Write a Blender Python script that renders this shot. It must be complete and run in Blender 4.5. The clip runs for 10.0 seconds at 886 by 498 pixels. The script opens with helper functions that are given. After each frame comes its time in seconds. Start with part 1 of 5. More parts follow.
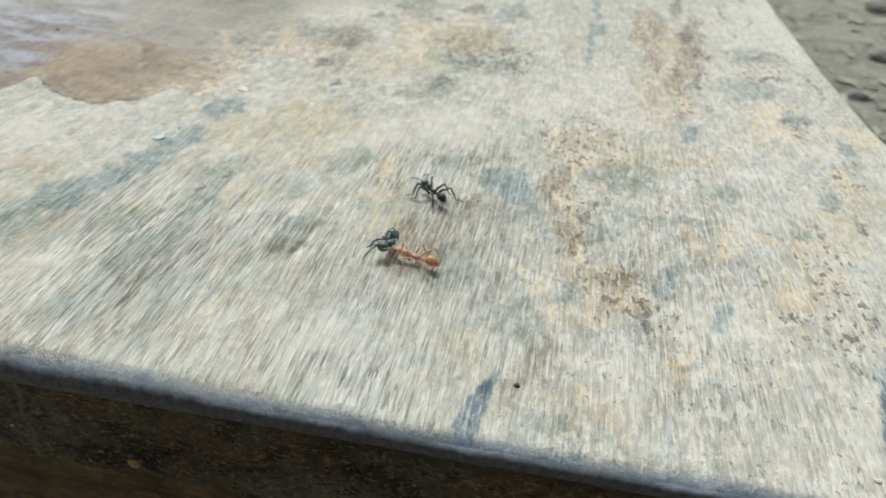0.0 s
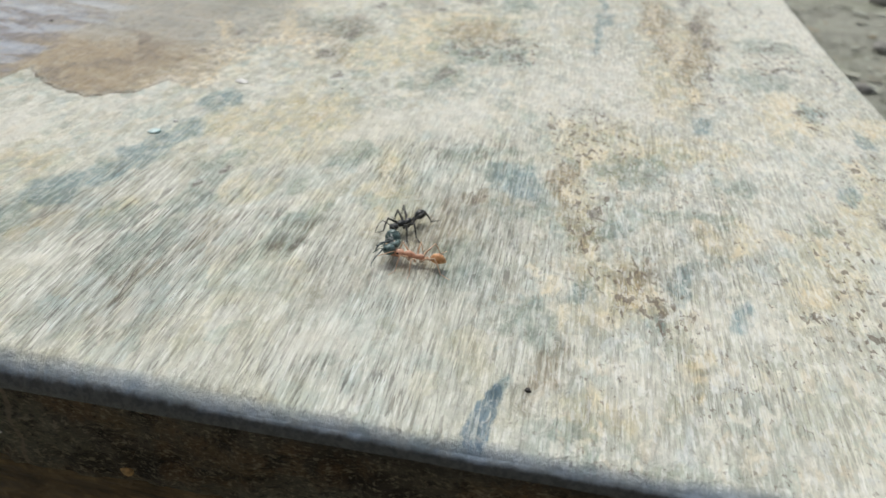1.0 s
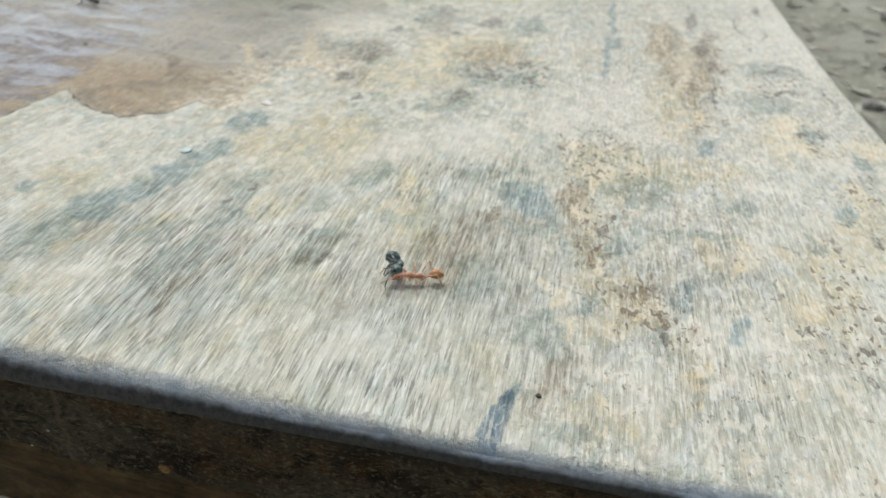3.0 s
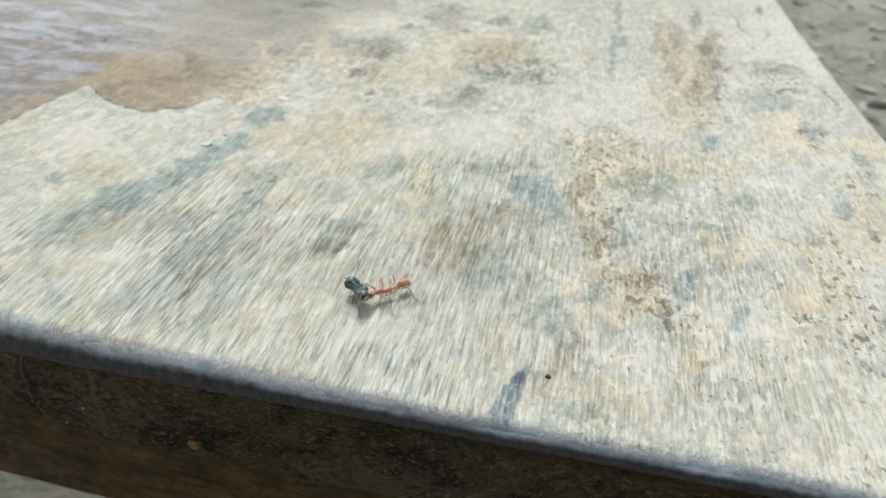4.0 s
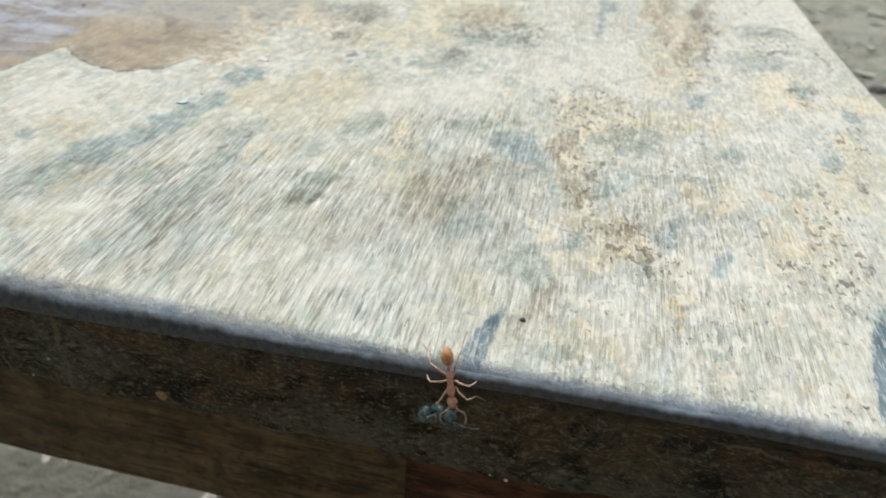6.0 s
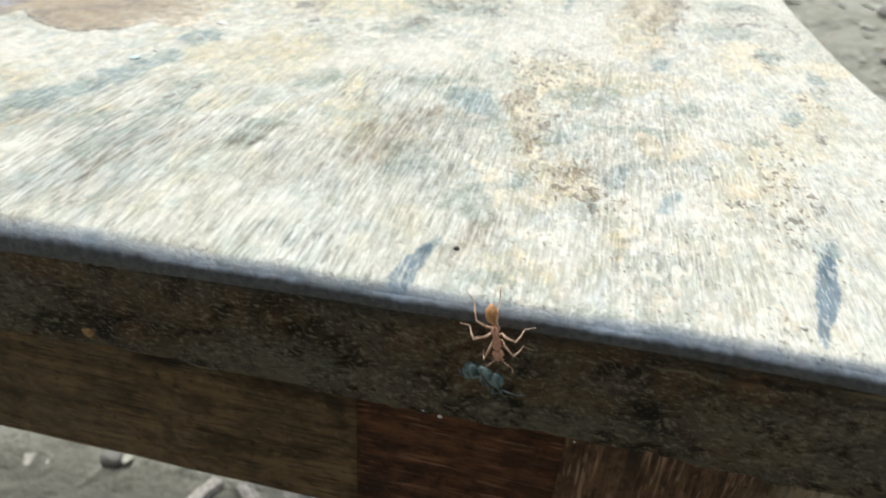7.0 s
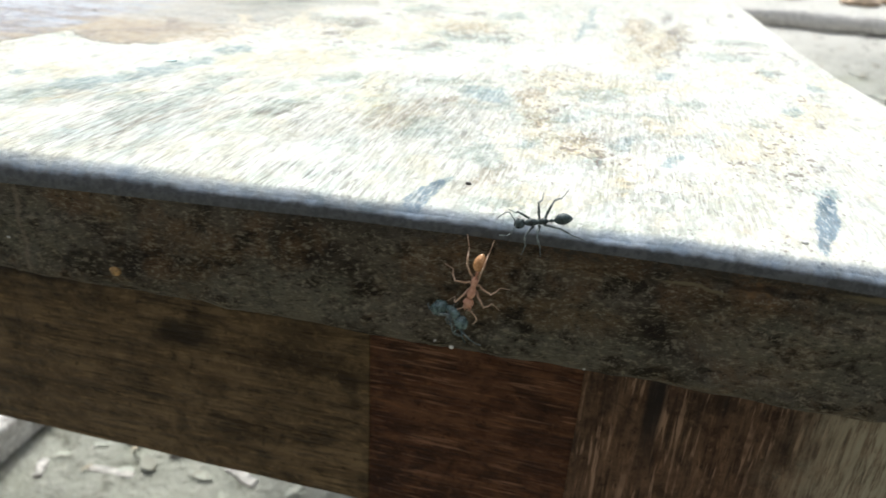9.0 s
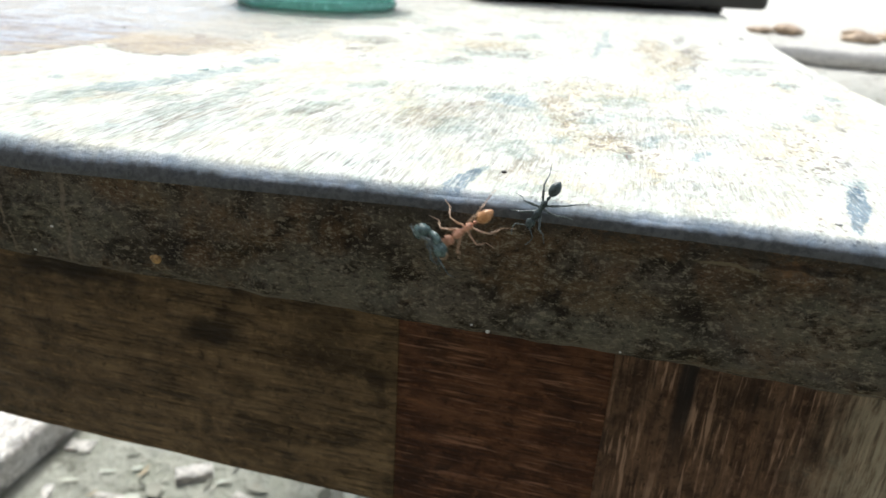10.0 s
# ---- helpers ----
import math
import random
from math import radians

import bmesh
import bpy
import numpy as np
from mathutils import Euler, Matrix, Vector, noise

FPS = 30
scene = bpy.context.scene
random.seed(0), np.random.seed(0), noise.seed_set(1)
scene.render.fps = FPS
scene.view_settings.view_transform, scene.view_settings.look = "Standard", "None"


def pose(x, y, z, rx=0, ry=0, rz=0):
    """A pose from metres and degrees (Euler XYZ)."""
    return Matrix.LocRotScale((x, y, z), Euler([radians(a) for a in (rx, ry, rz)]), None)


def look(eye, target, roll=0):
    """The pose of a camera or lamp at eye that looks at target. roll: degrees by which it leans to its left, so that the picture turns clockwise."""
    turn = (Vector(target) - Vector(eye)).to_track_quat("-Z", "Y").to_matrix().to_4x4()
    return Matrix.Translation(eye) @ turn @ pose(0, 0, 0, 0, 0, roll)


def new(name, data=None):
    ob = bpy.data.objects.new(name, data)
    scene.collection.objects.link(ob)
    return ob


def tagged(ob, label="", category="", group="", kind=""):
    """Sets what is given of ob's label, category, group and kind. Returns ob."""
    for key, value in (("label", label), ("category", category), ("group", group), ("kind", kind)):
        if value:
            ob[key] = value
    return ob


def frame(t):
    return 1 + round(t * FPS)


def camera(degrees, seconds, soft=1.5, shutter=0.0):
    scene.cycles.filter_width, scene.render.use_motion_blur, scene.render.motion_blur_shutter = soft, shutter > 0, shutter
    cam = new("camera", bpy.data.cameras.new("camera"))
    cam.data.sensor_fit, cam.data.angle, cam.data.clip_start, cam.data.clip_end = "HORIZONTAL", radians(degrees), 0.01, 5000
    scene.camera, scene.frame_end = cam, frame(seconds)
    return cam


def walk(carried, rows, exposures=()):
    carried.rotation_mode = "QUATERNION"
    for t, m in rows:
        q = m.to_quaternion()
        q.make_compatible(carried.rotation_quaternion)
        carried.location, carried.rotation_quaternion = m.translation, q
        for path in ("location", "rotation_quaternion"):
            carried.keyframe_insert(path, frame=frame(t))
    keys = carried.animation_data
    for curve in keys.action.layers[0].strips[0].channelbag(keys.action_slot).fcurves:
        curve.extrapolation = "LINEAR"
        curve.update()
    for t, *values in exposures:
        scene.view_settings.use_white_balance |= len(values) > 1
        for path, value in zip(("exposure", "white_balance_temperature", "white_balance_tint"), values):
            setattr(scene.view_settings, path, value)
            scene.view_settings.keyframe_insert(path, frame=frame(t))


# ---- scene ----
MM = 0.001
cam = camera(65.32, 10.0, soft=1.45, shutter=0.5)
# seconds, eye in millimetres, yaw, pitch, lean in degrees
PATH = [
    (0, (-0.537, -55.461, 66.849), 9.116, -34.461, 4.154),
    (0.5, (-1.112, -53.554, 65.612), 9.116, -35.001, 4.051),
    (1, (-1.870, -51.607, 64.510), 9.251, -34.901, 3.991),
    (1.5, (-2.573, -52.647, 65.676), 9.432, -34.412, 3.939),
    (2, (-2.308, -55.390, 67.373), 9.441, -33.982, 4.026),
    (2.5, (-2.711, -56.771, 68.119), 9.622, -33.939, 3.937),
    (2.7, (-2.198, -56.882, 68.289), 9.965, -33.881, 3.850),
    (3.8, (-1.875, -62.239, 70.433), 10.545, -33.754, 3.774),
    (4, (-2.754, -63.115, 70.729), 10.577, -34.129, 3.879),
    (4.5, (-4.487, -62.982, 71.377), 10.987, -34.293, 3.682),
    (5, (-4.082, -64.413, 69.297), 10.950, -34.464, 3.756),
    (5.5, (-1.973, -63.542, 67.333), 10.526, -34.947, 3.800),
    (5.7, (-0.433, -63.345, 66.183), 10.501, -35.091, 3.720),
    (6.8, (9.712, -65.997, 54.232), 10.586, -33.641, 3.437),
    (7, (12.410, -65.980, 52.194), 10.384, -33.616, 3.808),
    (7.5, (21.846, -66.072, 44.050), 10.669, -31.858, 2.482),
    (8, (27.175, -69.377, 42.637), 12.090, -30.115, 1.770),
    (8.5, (24.490, -70.590, 37.495), 11.721, -28.913, 1.699),
    (9, (17.092, -79.936, 35.474), 12.451, -26.322, 3.286),
    (9.5, (14.261, -83.763, 32.316), 12.348, -24.834, 3.546),
    (10, (13.991, -85.492, 29.928), 13.034, -23.605, 3.287),
]


def eye_row(e, yaw, pitch, lean):
    eye = Vector(e) * MM
    a, b = radians(yaw), radians(pitch)
    return look(eye, eye + Vector((-math.sin(a) * math.cos(b), math.cos(a) * math.cos(b), math.sin(b))), lean)


EXPOSURES = [(0, 0.04, 6500, 10), (2.7, 0.03, 6500, 10), (4.2, 0.18, 6500, 10), (5.7, 0.21, 6480, 10), (6.8, 0.44, 6460, 10), (7.5, 0.73, 6430, 10), (8.5, 0.80, 6330, 10), (10, 0.93, 6260, 10)]
cam.data.dof.use_dof, cam.data.dof.focus_distance, cam.data.dof.aperture_fstop = True, 0.098, 36.0
walk(cam, [(t, eye_row(e, yaw, pitch, lean)) for t, e, yaw, pitch, lean in PATH], EXPOSURES)

# ---- light: bright overcast sky, soft sun behind the bench ----
SUN_UP, SUN_ROUND = radians(55), radians(-28)
world = bpy.data.worlds.new("sky")
scene.world = world
world.use_nodes = True
wn = world.node_tree.nodes
sky = wn.new("ShaderNodeTexSky")
sky.sky_type, sky.sun_disc = "NISHITA", False
sky.sun_elevation, sky.sun_rotation = SUN_UP, SUN_ROUND
sky.air_density, sky.dust_density = 1.0, 4.0
wn["Background"].inputs["Strength"].default_value = 0.12
haze = wn.new("ShaderNodeHueSaturation")
haze.inputs["Saturation"].default_value = 0.5
world.node_tree.links.new(sky.outputs["Color"], haze.inputs["Color"])
world.node_tree.links.new(haze.outputs["Color"], wn["Background"].inputs["Color"])
sun = new("sun", bpy.data.lights.new("sun", "SUN"))
sun.data.energy, sun.data.angle, sun.data.color = 1.6, radians(14), (0.985, 1.0, 0.95)
to_sun = Vector((math.sin(SUN_ROUND) * math.cos(SUN_UP), math.cos(SUN_ROUND) * math.cos(SUN_UP), math.sin(SUN_UP)))
sun.matrix_world = look(to_sun * 5, (0, 0, 0))


# ---- materials ----
class Nodes:
    """Short spellings for the nodes of one material."""

    def __init__(self, name, rough=0.7, metal=0.0):
        self.mat = bpy.data.materials.new(name)
        self.mat.use_nodes = True
        self.tree = self.mat.node_tree
        self.bsdf = self.tree.nodes["Principled BSDF"]
        self.bsdf.inputs["Roughness"].default_value = rough
        self.bsdf.inputs["Metallic"].default_value = metal

    def make(self, kind, **values):
        n = self.tree.nodes.new(kind)
        for k, v in values.items():
            self.put(n.inputs[k], v)
        return n

    def put(self, socket, v):
        if isinstance(v, bpy.types.NodeSocket):
            self.tree.links.new(v, socket)
        elif v is not None:
            if socket.type == "RGBA" and len(v) == 3:
                v = (*v, 1)
            socket.default_value = v

    def place(self, scale=1000.0):
        co = self.make("ShaderNodeTexCoord").outputs["Object"]
        return self.scale(co, (scale, scale, scale))

    def scale(self, vec, s):
        n = self.tree.nodes.new("ShaderNodeVectorMath")
        n.operation = "MULTIPLY"
        self.put(n.inputs[0], vec)
        self.put(n.inputs[1], s)
        return n.outputs[0]

    def shift(self, vec, s):
        n = self.tree.nodes.new("ShaderNodeVectorMath")
        n.operation = "ADD"
        self.put(n.inputs[0], vec)
        self.put(n.inputs[1], s)
        return n.outputs[0]

    def length(self, vec):
        n = self.tree.nodes.new("ShaderNodeVectorMath")
        n.operation = "LENGTH"
        self.put(n.inputs[0], vec)
        return n.outputs["Value"]

    def noise(self, vec, scale=1.0, detail=4.0, rough=0.55, warp=0.0, colour=False):
        n = self.make("ShaderNodeTexNoise", Vector=vec, Scale=scale, Detail=detail, Roughness=rough, Distortion=warp)
        return n.outputs["Color" if colour else "Fac"]

    def step(self, v, lo, hi, out_lo=0.0, out_hi=1.0):
        n = self.make("ShaderNodeMapRange", Value=v)
        n.interpolation_type = "SMOOTHSTEP"
        for i, x in zip((1, 2, 3, 4), (lo, hi, out_lo, out_hi)):
            n.inputs[i].default_value = x
        return n.outputs[0]

    def math(self, op, a, b=None):
        n = self.tree.nodes.new("ShaderNodeMath")
        n.operation = op
        self.put(n.inputs[0], a)
        if b is not None:
            self.put(n.inputs[1], b)
        return n.outputs[0]

    def mix(self, fac, a, b, how="MIX"):
        n = self.tree.nodes.new("ShaderNodeMix")
        n.data_type, n.blend_type = "RGBA", how
        self.put(n.inputs["Factor"], fac)
        self.put(n.inputs[6], a)
        self.put(n.inputs[7], b)
        return n.outputs[2]

    def attribute(self, name):
        n = self.tree.nodes.new("ShaderNodeAttribute")
        n.attribute_name = name
        return n.outputs["Fac"]

    def island_random(self):
        return self.make("ShaderNodeNewGeometry").outputs["Random Per Island"]

    def finish(self, colour=None, rough=None, height=None, depth=0.0002, strength=1.0):
        self.put(self.bsdf.inputs["Base Color"], colour)
        if rough is not None:
            self.put(self.bsdf.inputs["Roughness"], rough)
        if height is not None:
            b = self.make("ShaderNodeBump", Height=height, Strength=strength, Distance=depth)
            self.tree.links.new(b.outputs["Normal"], self.bsdf.inputs["Normal"])
        return self.mat

    def stains(self, vec, rows):
        """The union of soft ellipses: x, y, half width, half length, turn in degrees."""
        whole = None
        for x, y, a, b, turn in rows:
            m = self.make("ShaderNodeMapping", Vector=vec)
            m.vector_type = "TEXTURE"
            m.inputs["Location"].default_value = (x, y, 0)
            m.inputs["Rotation"].default_value = (0, 0, radians(turn))
            m.inputs["Scale"].default_value = (a, b, 1000)
            d = self.step(self.length(m.outputs[0]), 1.25, 0.55)
            whole = d if whole is None else self.math("MAXIMUM", whole, d)
        return whole


# stains on the bench top, in millimetres from its front edge
BLUE = [(-3.7, 12.2, 1.3, 2.8, -8), (50.4, 24, 1.8, 6, -13), (17.2, 30.3, 1.3, 3.1, -8), (29.7, 34.2, 1.8, 4.6, -20), (6, 34.3, 2.1, 3.4, -8), (-87.2, 38.1, 4.5, 5.9, 43), (-103, 40.3, 1.7, 2.6, 62),
        (21.7, 41.2, 2.2, 5.3, -9), (-84.5, 42.7, 3.0, 5.0, -42), (-81.9, 48.9, 3.9, 4.7, -16), (-79.6, 55.2, 5.0, 7.4, -4)]
BLUE += [(-6.8, 65.6, 5.3, 8, -4), (-77.4, 66.3, 4.5, 7.3, 2), (56.3, 80, 2, 4.9, -22), (-76.6, 82.5, 4.2, 5.7, 4), (31.2, 104.1, 3, 4.9, -29), (67.1, 107.6, 2.6, 5.1, -23),
         (58.4, 120.2, 3.1, 6.5, -13), (6.3, 168.9, 1.6, 26.3, -1), (9.1, 179.4, 1.4, 12.8, -9), (7.5, 210.8, 1.4, 31.8, 0)]
INK = [(-5.5, 3.4, 1.7, 2.2, -6), (-4.9, 6.6, 1.5, 2.8, -8), (47.5, 9.6, 0.8, 5.2, -13), (57, 11, 0.8, 6, 0), (-4.2, 9.8, 1.1, 2.6, -8), (49.4, 18.6, 1.4, 7.6, -13)]
GREY = [(-88.2, 21.8, 2.1, 2.5, -72), (-0.5, 25.1, 4.7, 5.7, -33), (-88.2, 27.2, 5.6, 6.2, -4), (-63.1, 27.6, 4.4, 9.2, -14), (-44.4, 30.5, 3, 6.7, -18),
        (-73.1, 33.7, 4.5, 6.5, -13), (-13.6, 37.9, 4.4, 6.6, 8), (-65.9, 39.3, 1.8, 2.9, -44), (-41.8, 39.4, 3.5, 8.7, -18), (-61.1, 42.8, 4.7, 8.0, -5),
        (-62.2, 53.3, 4.2, 7.0, 10), (10.5, 54.2, 4.2, 5.8, -48), (-7.3, 54.4, 3, 7, -79), (19.1, 62.9, 2.5, 6.8, -78), (27.1, 63.2, 2.1, 4.3, -80)]
GREY += [(47.3, 66.2, 2.1, 3.3, -17), (-10.5, 67.8, 2, 2.5, -46), (-40, 68.1, 2.5, 10.1, -19), (-15.8, 76, 3.6, 11.1, -71), (33.5, 76.4, 3.8, 6.9, -20),
         (15.2, 77.6, 6.4, 8.1, -61), (-36.5, 106.6, 4.2, 7.2, -29), (-32.3, 115.1, 5.3, 8.9, -20), (-26.1, 133.7, 8.4, 10.6, -84), (-15.8, 136.1, 4.4, 7.6, -2),
         (49.2, 139.6, 8.7, 10.4, -20), (-70.6, 141.1, 8.1, 10.7, 80), (56, 171.3, 7.6, 11, -65), (-20.7, 189.5, 5.9, 12.8, 1), (-55.6, 191.1, 9.2, 13.5, 3)]
OCHRE = [(8.3, 10, 3.8, 5.5, -61), (22.3, 20.2, 1.8, 6.6, -7), 
         (-81.4, 28.3, 3, 5.2, -38), (15.8, 33.8, 3.5, 4.9, -31), (10.5, 36.8, 5.8, 9.5, -11), (-72.4, 37.9, 3, 5.2, -22),
         (-25, 44.4, 4.7, 8.1, -24), (-97.9, 44.7, 4.8, 6.5, -35), (-54.9, 47.6, 3.1, 5.1, 0), (45.5, 51.7, 7, 17.4, -20), (-28.6, 52.5, 6, 10.3, 6)]
OCHRE += [(30.9, 56.4, 5.4, 8.7, -28), (4.2, 58.3, 4.7, 18.8, 1), (-31.9, 63, 3.4, 8, 12), (-71, 72.1, 4.4, 7.9, -8), (59.4, 75.2, 4.9, 20.7, -20),
          (-55.8, 77.2, 12, 18.7, -4), (6.8, 86.2, 10.6, 15.2, -19), (24.2, 89.1, 6.9, 17.4, -67), (70.7, 116.1, 5.3, 8.7, -26), (52.4, 117.4, 7.8, 15.6, -17),
          (-52, 124.8, 9.4, 13.6, 10), (-44.7, 143, 7.8, 26.8, 12), (28.6, 150.5, 9, 47.4, -7), (-31.8, 158.5, 13.1, 17.7, -8), (23.7, 185.3, 5.6, 26.6, -4)]
DARK = [(0, 11.9, 0.5, 0.6, 0), (11.5, 26.3, 0.5, 1.3, -2), (17.2, 28.9, 0.7, 1.1, -10), (26.4, 31.7, 0.5, 0.6, -27),
        (44.4, 31.8, 0.5, 2.9, -10), (21.6, 33.6, 0.6, 0.8, -40), (45.8, 34.9, 0.5, 2.4, -15), (40.6, 37.1, 0.7, 1.9, -18),
        (52.7, 38.3, 1.2, 4.6, -14), (37.1, 46, 1.1, 3, -57), (31.4, 47.7, 0.5, 1.4, -10), (-64.3, 48, 0.9, 3.1, 15),
        (-61.3, 54.1, 1.5, 2.4, 4), (48.4, 57.9, 0.6, 2.8, -8), (6.8, 60, 2.3, 2.4, -32)]
DARK += [(60.6, 71.3, 1, 5.9, -2), (6, 71.4, 1, 2.9, -1), (55.3, 75.7, 0.8, 1.7, -30), (62.3, 81.8, 1, 2.8, -13), (-42.8, 96.8, 0.8, 2.8, 15), (-52.9, 96.9, 0.8, 2.9, 62),
         (-57.3, 105.9, 2, 3.1, 17), (-94.3, 111, 2.2, 4.5, -52), (-31.8, 116.5, 2.3, 6.1, -20), (-65.1, 119.8, 2.5, 5.3, 18), (-85.6, 121.2, 2.2, 2.8, 27),
         (37.9, 121.5, 1.9, 4.1, -7), (-93.1, 126.5, 4.4, 4.8, -86), (-15.5, 133.8, 3.8, 4.6, 46), (-27, 134.3, 3.3, 6.5, -84), (-64.3, 138, 2.8, 8.1, 3),
         (69.7, 138.6, 0.8, 5.5, -7), (36.8, 141.7, 1.2, 15.1, -6)]
DARK += [(-17.9, 147, 3.3, 4.8, -8), (57.3, 150.6, 2.2, 6.1, -51), (69, 151.2, 1.2, 11.3, -1), (41.2, 164.5, 2.2, 5.7, 0), (38.2, 168.8, 2.4, 10.6, -10),
         (-64.2, 168.9, 2.8, 7.1, 0), (57.6, 170.8, 3.5, 4.8, -47), (-43.7, 172.7, 2.9, 4, -5), (-100.7, 180.6, 6.6, 7.9, -59), (37.2, 187.6, 2.4, 16.1, -6),
         (-34.7, 188.7, 5.1, 9.2, -7), (54.3, 194.5, 1.1, 4.3, -11), (60.7, 210.8, 1, 5.5, -10), (52.3, 222.3, 1.3, 15.2, -3), (36.4, 223.4, 2.9, 25.4, -5),
         (63.4, 248.1, 2.5, 9, -8)]
BROWNISH = [(-59.6, 18.2, 1.8, 6.5, -17), (2.6, 18.3, 2.4, 8.3, -9), (-53.6, 33, 2, 6.9, -16),
            (19.5, 33.4, 1.7, 2.5, -28), (-40.8, 36.9, 2.3, 7.1, -22), (14.2, 39.4, 3.9, 6.6, -12), (-20, 42, 6, 12, -9), (5.5, 49.8, 3.6, 7.5, -3)]
BROWNISH += [(-14.4, 58.7, 3, 3.6, -15), (2, 68.9, 3.4, 10.5, 1), (-62.2, 120.9, 4.7, 8, 17), (28.7, 138.7, 1.5, 12, -5), (-65.9, 143, 7.2, 12.8, 1),
             (-28.9, 152, 10.4, 13.1, -29), (25.6, 159.6, 3.3, 12.1, -5), (35.5, 163.4, 4.3, 51, -7), (24.8, 189.1, 5.6, 24.6, -4)]
YELLOW = [(22.6, 17.8, 0.8, 3, -7), (22.9, 23.8, 1.4, 3.1, -12), (4, 29.1, 1.4, 4.5, -5), (14.1, 35.5, 2.5, 3.6, -24), (0.9, 35.6, 2.2, 4.4, -6), (-1.6, 38.4, 1.5, 2.3, -4),
          (42.9, 44.5, 2.5, 5.3, -22), (7.1, 45.7, 2.7, 4.7, -7), (-31.9, 63, 1.8, 5.6, 11), (3.1, 63.4, 2, 5.8, 1), (10, 72.6, 2.2, 3.3, -55), (5.7, 83, 4.3, 8.4, -5),
          (13, 88.3, 2.2, 4.2, -9), (60.7, 92.6, 2.4, 6.3, -21)]
YELLOW += [(0, 96.2, 2.8, 4, -14), (51.6, 109.7, 3.1, 7.7, -52), (71.1, 117.6, 4.4, 5.5, -15), (75, 117.6, 2.4, 5.7, -26), (30.9, 122.8, 2.3, 8.1, -7),
           (-81.4, 123.3, 3.1, 3.8, 24), (53.8, 124.4, 5.4, 10, -13), (-97.2, 127.6, 4.1, 12.2, 26), (-82.5, 139.2, 5, 18.2, 21), (-45.3, 145.5, 4.1, 18.9, 12),
           (29, 155.6, 3.3, 21.3, -5), (-86.4, 159.4, 5, 5.5, -55), (-35.4, 169.5, 2.5, 13.9, -74), (24.2, 195.6, 2.3, 17.1, -3)]
PITTED = [(18.4, 32.4, 3.6, 5.1, -44), (40.3, 36.4, 2.2, 4, -30), (48.4, 38.7, 3.2, 9.6, -20), (13.3, 39.2, 4.5, 8.1, -9), (5.5, 49.8, 3.2, 6.8, -3),
          (50.5, 53.2, 3.4, 8, -23), (-14.5, 59.5, 3, 3.6, -14), (6.8, 60, 3.6, 5, -22), (49.3, 60, 2.3, 8.4, -16), (3.8, 67.1, 2.9, 9.3, 1), (2.8, 78, 4, 6.5, -8),
          (12.4, 87.5, 3.6, 6.5, -10)]
PITTED += [(63.3, 93.4, 3.7, 9.4, -21), (4.1, 93.7, 6.9, 12.1, -7), (58.3, 119.4, 4.2, 8.4, -26), (30.9, 122.8, 2.8, 8.2, -9), (-26.6, 137, 9.1, 11.3, -24),
           (-15.4, 139.7, 5.5, 12.6, 3), (29.2, 141.2, 1.9, 12.3, -5), (25.9, 159.7, 3.7, 13.3, -6), (40.1, 159.9, 3.3, 14.3, -8), (56.8, 161.1, 7.6, 17.3, -19),
           (37.5, 175.4, 4.6, 36.9, -6), (24.7, 187.7, 4.9, 24.3, -4)]
PALE = [(-28.7, 13.4, 3.4, 5.9, -39), (13.6, 15.6, 4.5, 8.9, -8), (-75.4, 19.8, 2.3, 4.8, -56), (25.1, 30.8, 3.2, 5.8, -17), (32.9, 33, 4.3, 6.7, -39),
        (-108.8, 59.3, 7.8, 10.9, -7), (35.4, 59.7, 4.8, 7.7, -45), (26.9, 66.3, 2, 3.6, -61), (-99.2, 73.5, 5.2, 10.7, -58), (-39, 82.9, 6, 11.4, -11),
        (-93.3, 88.1, 4.1, 6.5, -8)]
PALE += [(-24.8, 91, 9.2, 14.5, -16), (61.2, 104.1, 3.5, 6.5, -51), (18.8, 109.4, 6.9, 10.2, -39), (-3.6, 110.7, 8.4, 15, -4), (10.5, 129.9, 10.3, 18, -11),
         (-21.6, 156.7, 2.1, 4.5, 3), (-51.4, 164.2, 3.6, 5, 2), (-80, 169.2, 12.7, 19.5, -31), (75.4, 190.4, 5.1, 20.7, -15), (71.2, 215.1, 8.5, 27, -6)]
DUSTY = [(-59.5, 21.3, 8.6, 18.2, -24), (-30.4, 29.7, 6.8, 12.3, -33), (-84.5, 31.2, 7.8, 10.8, -32), (-10.3, 32.4, 8.5, 9.7, -38), (21.2, 48.1, 9.1, 13.5, -49),
         (-8.9, 50.3, 11.2, 17, -65)]


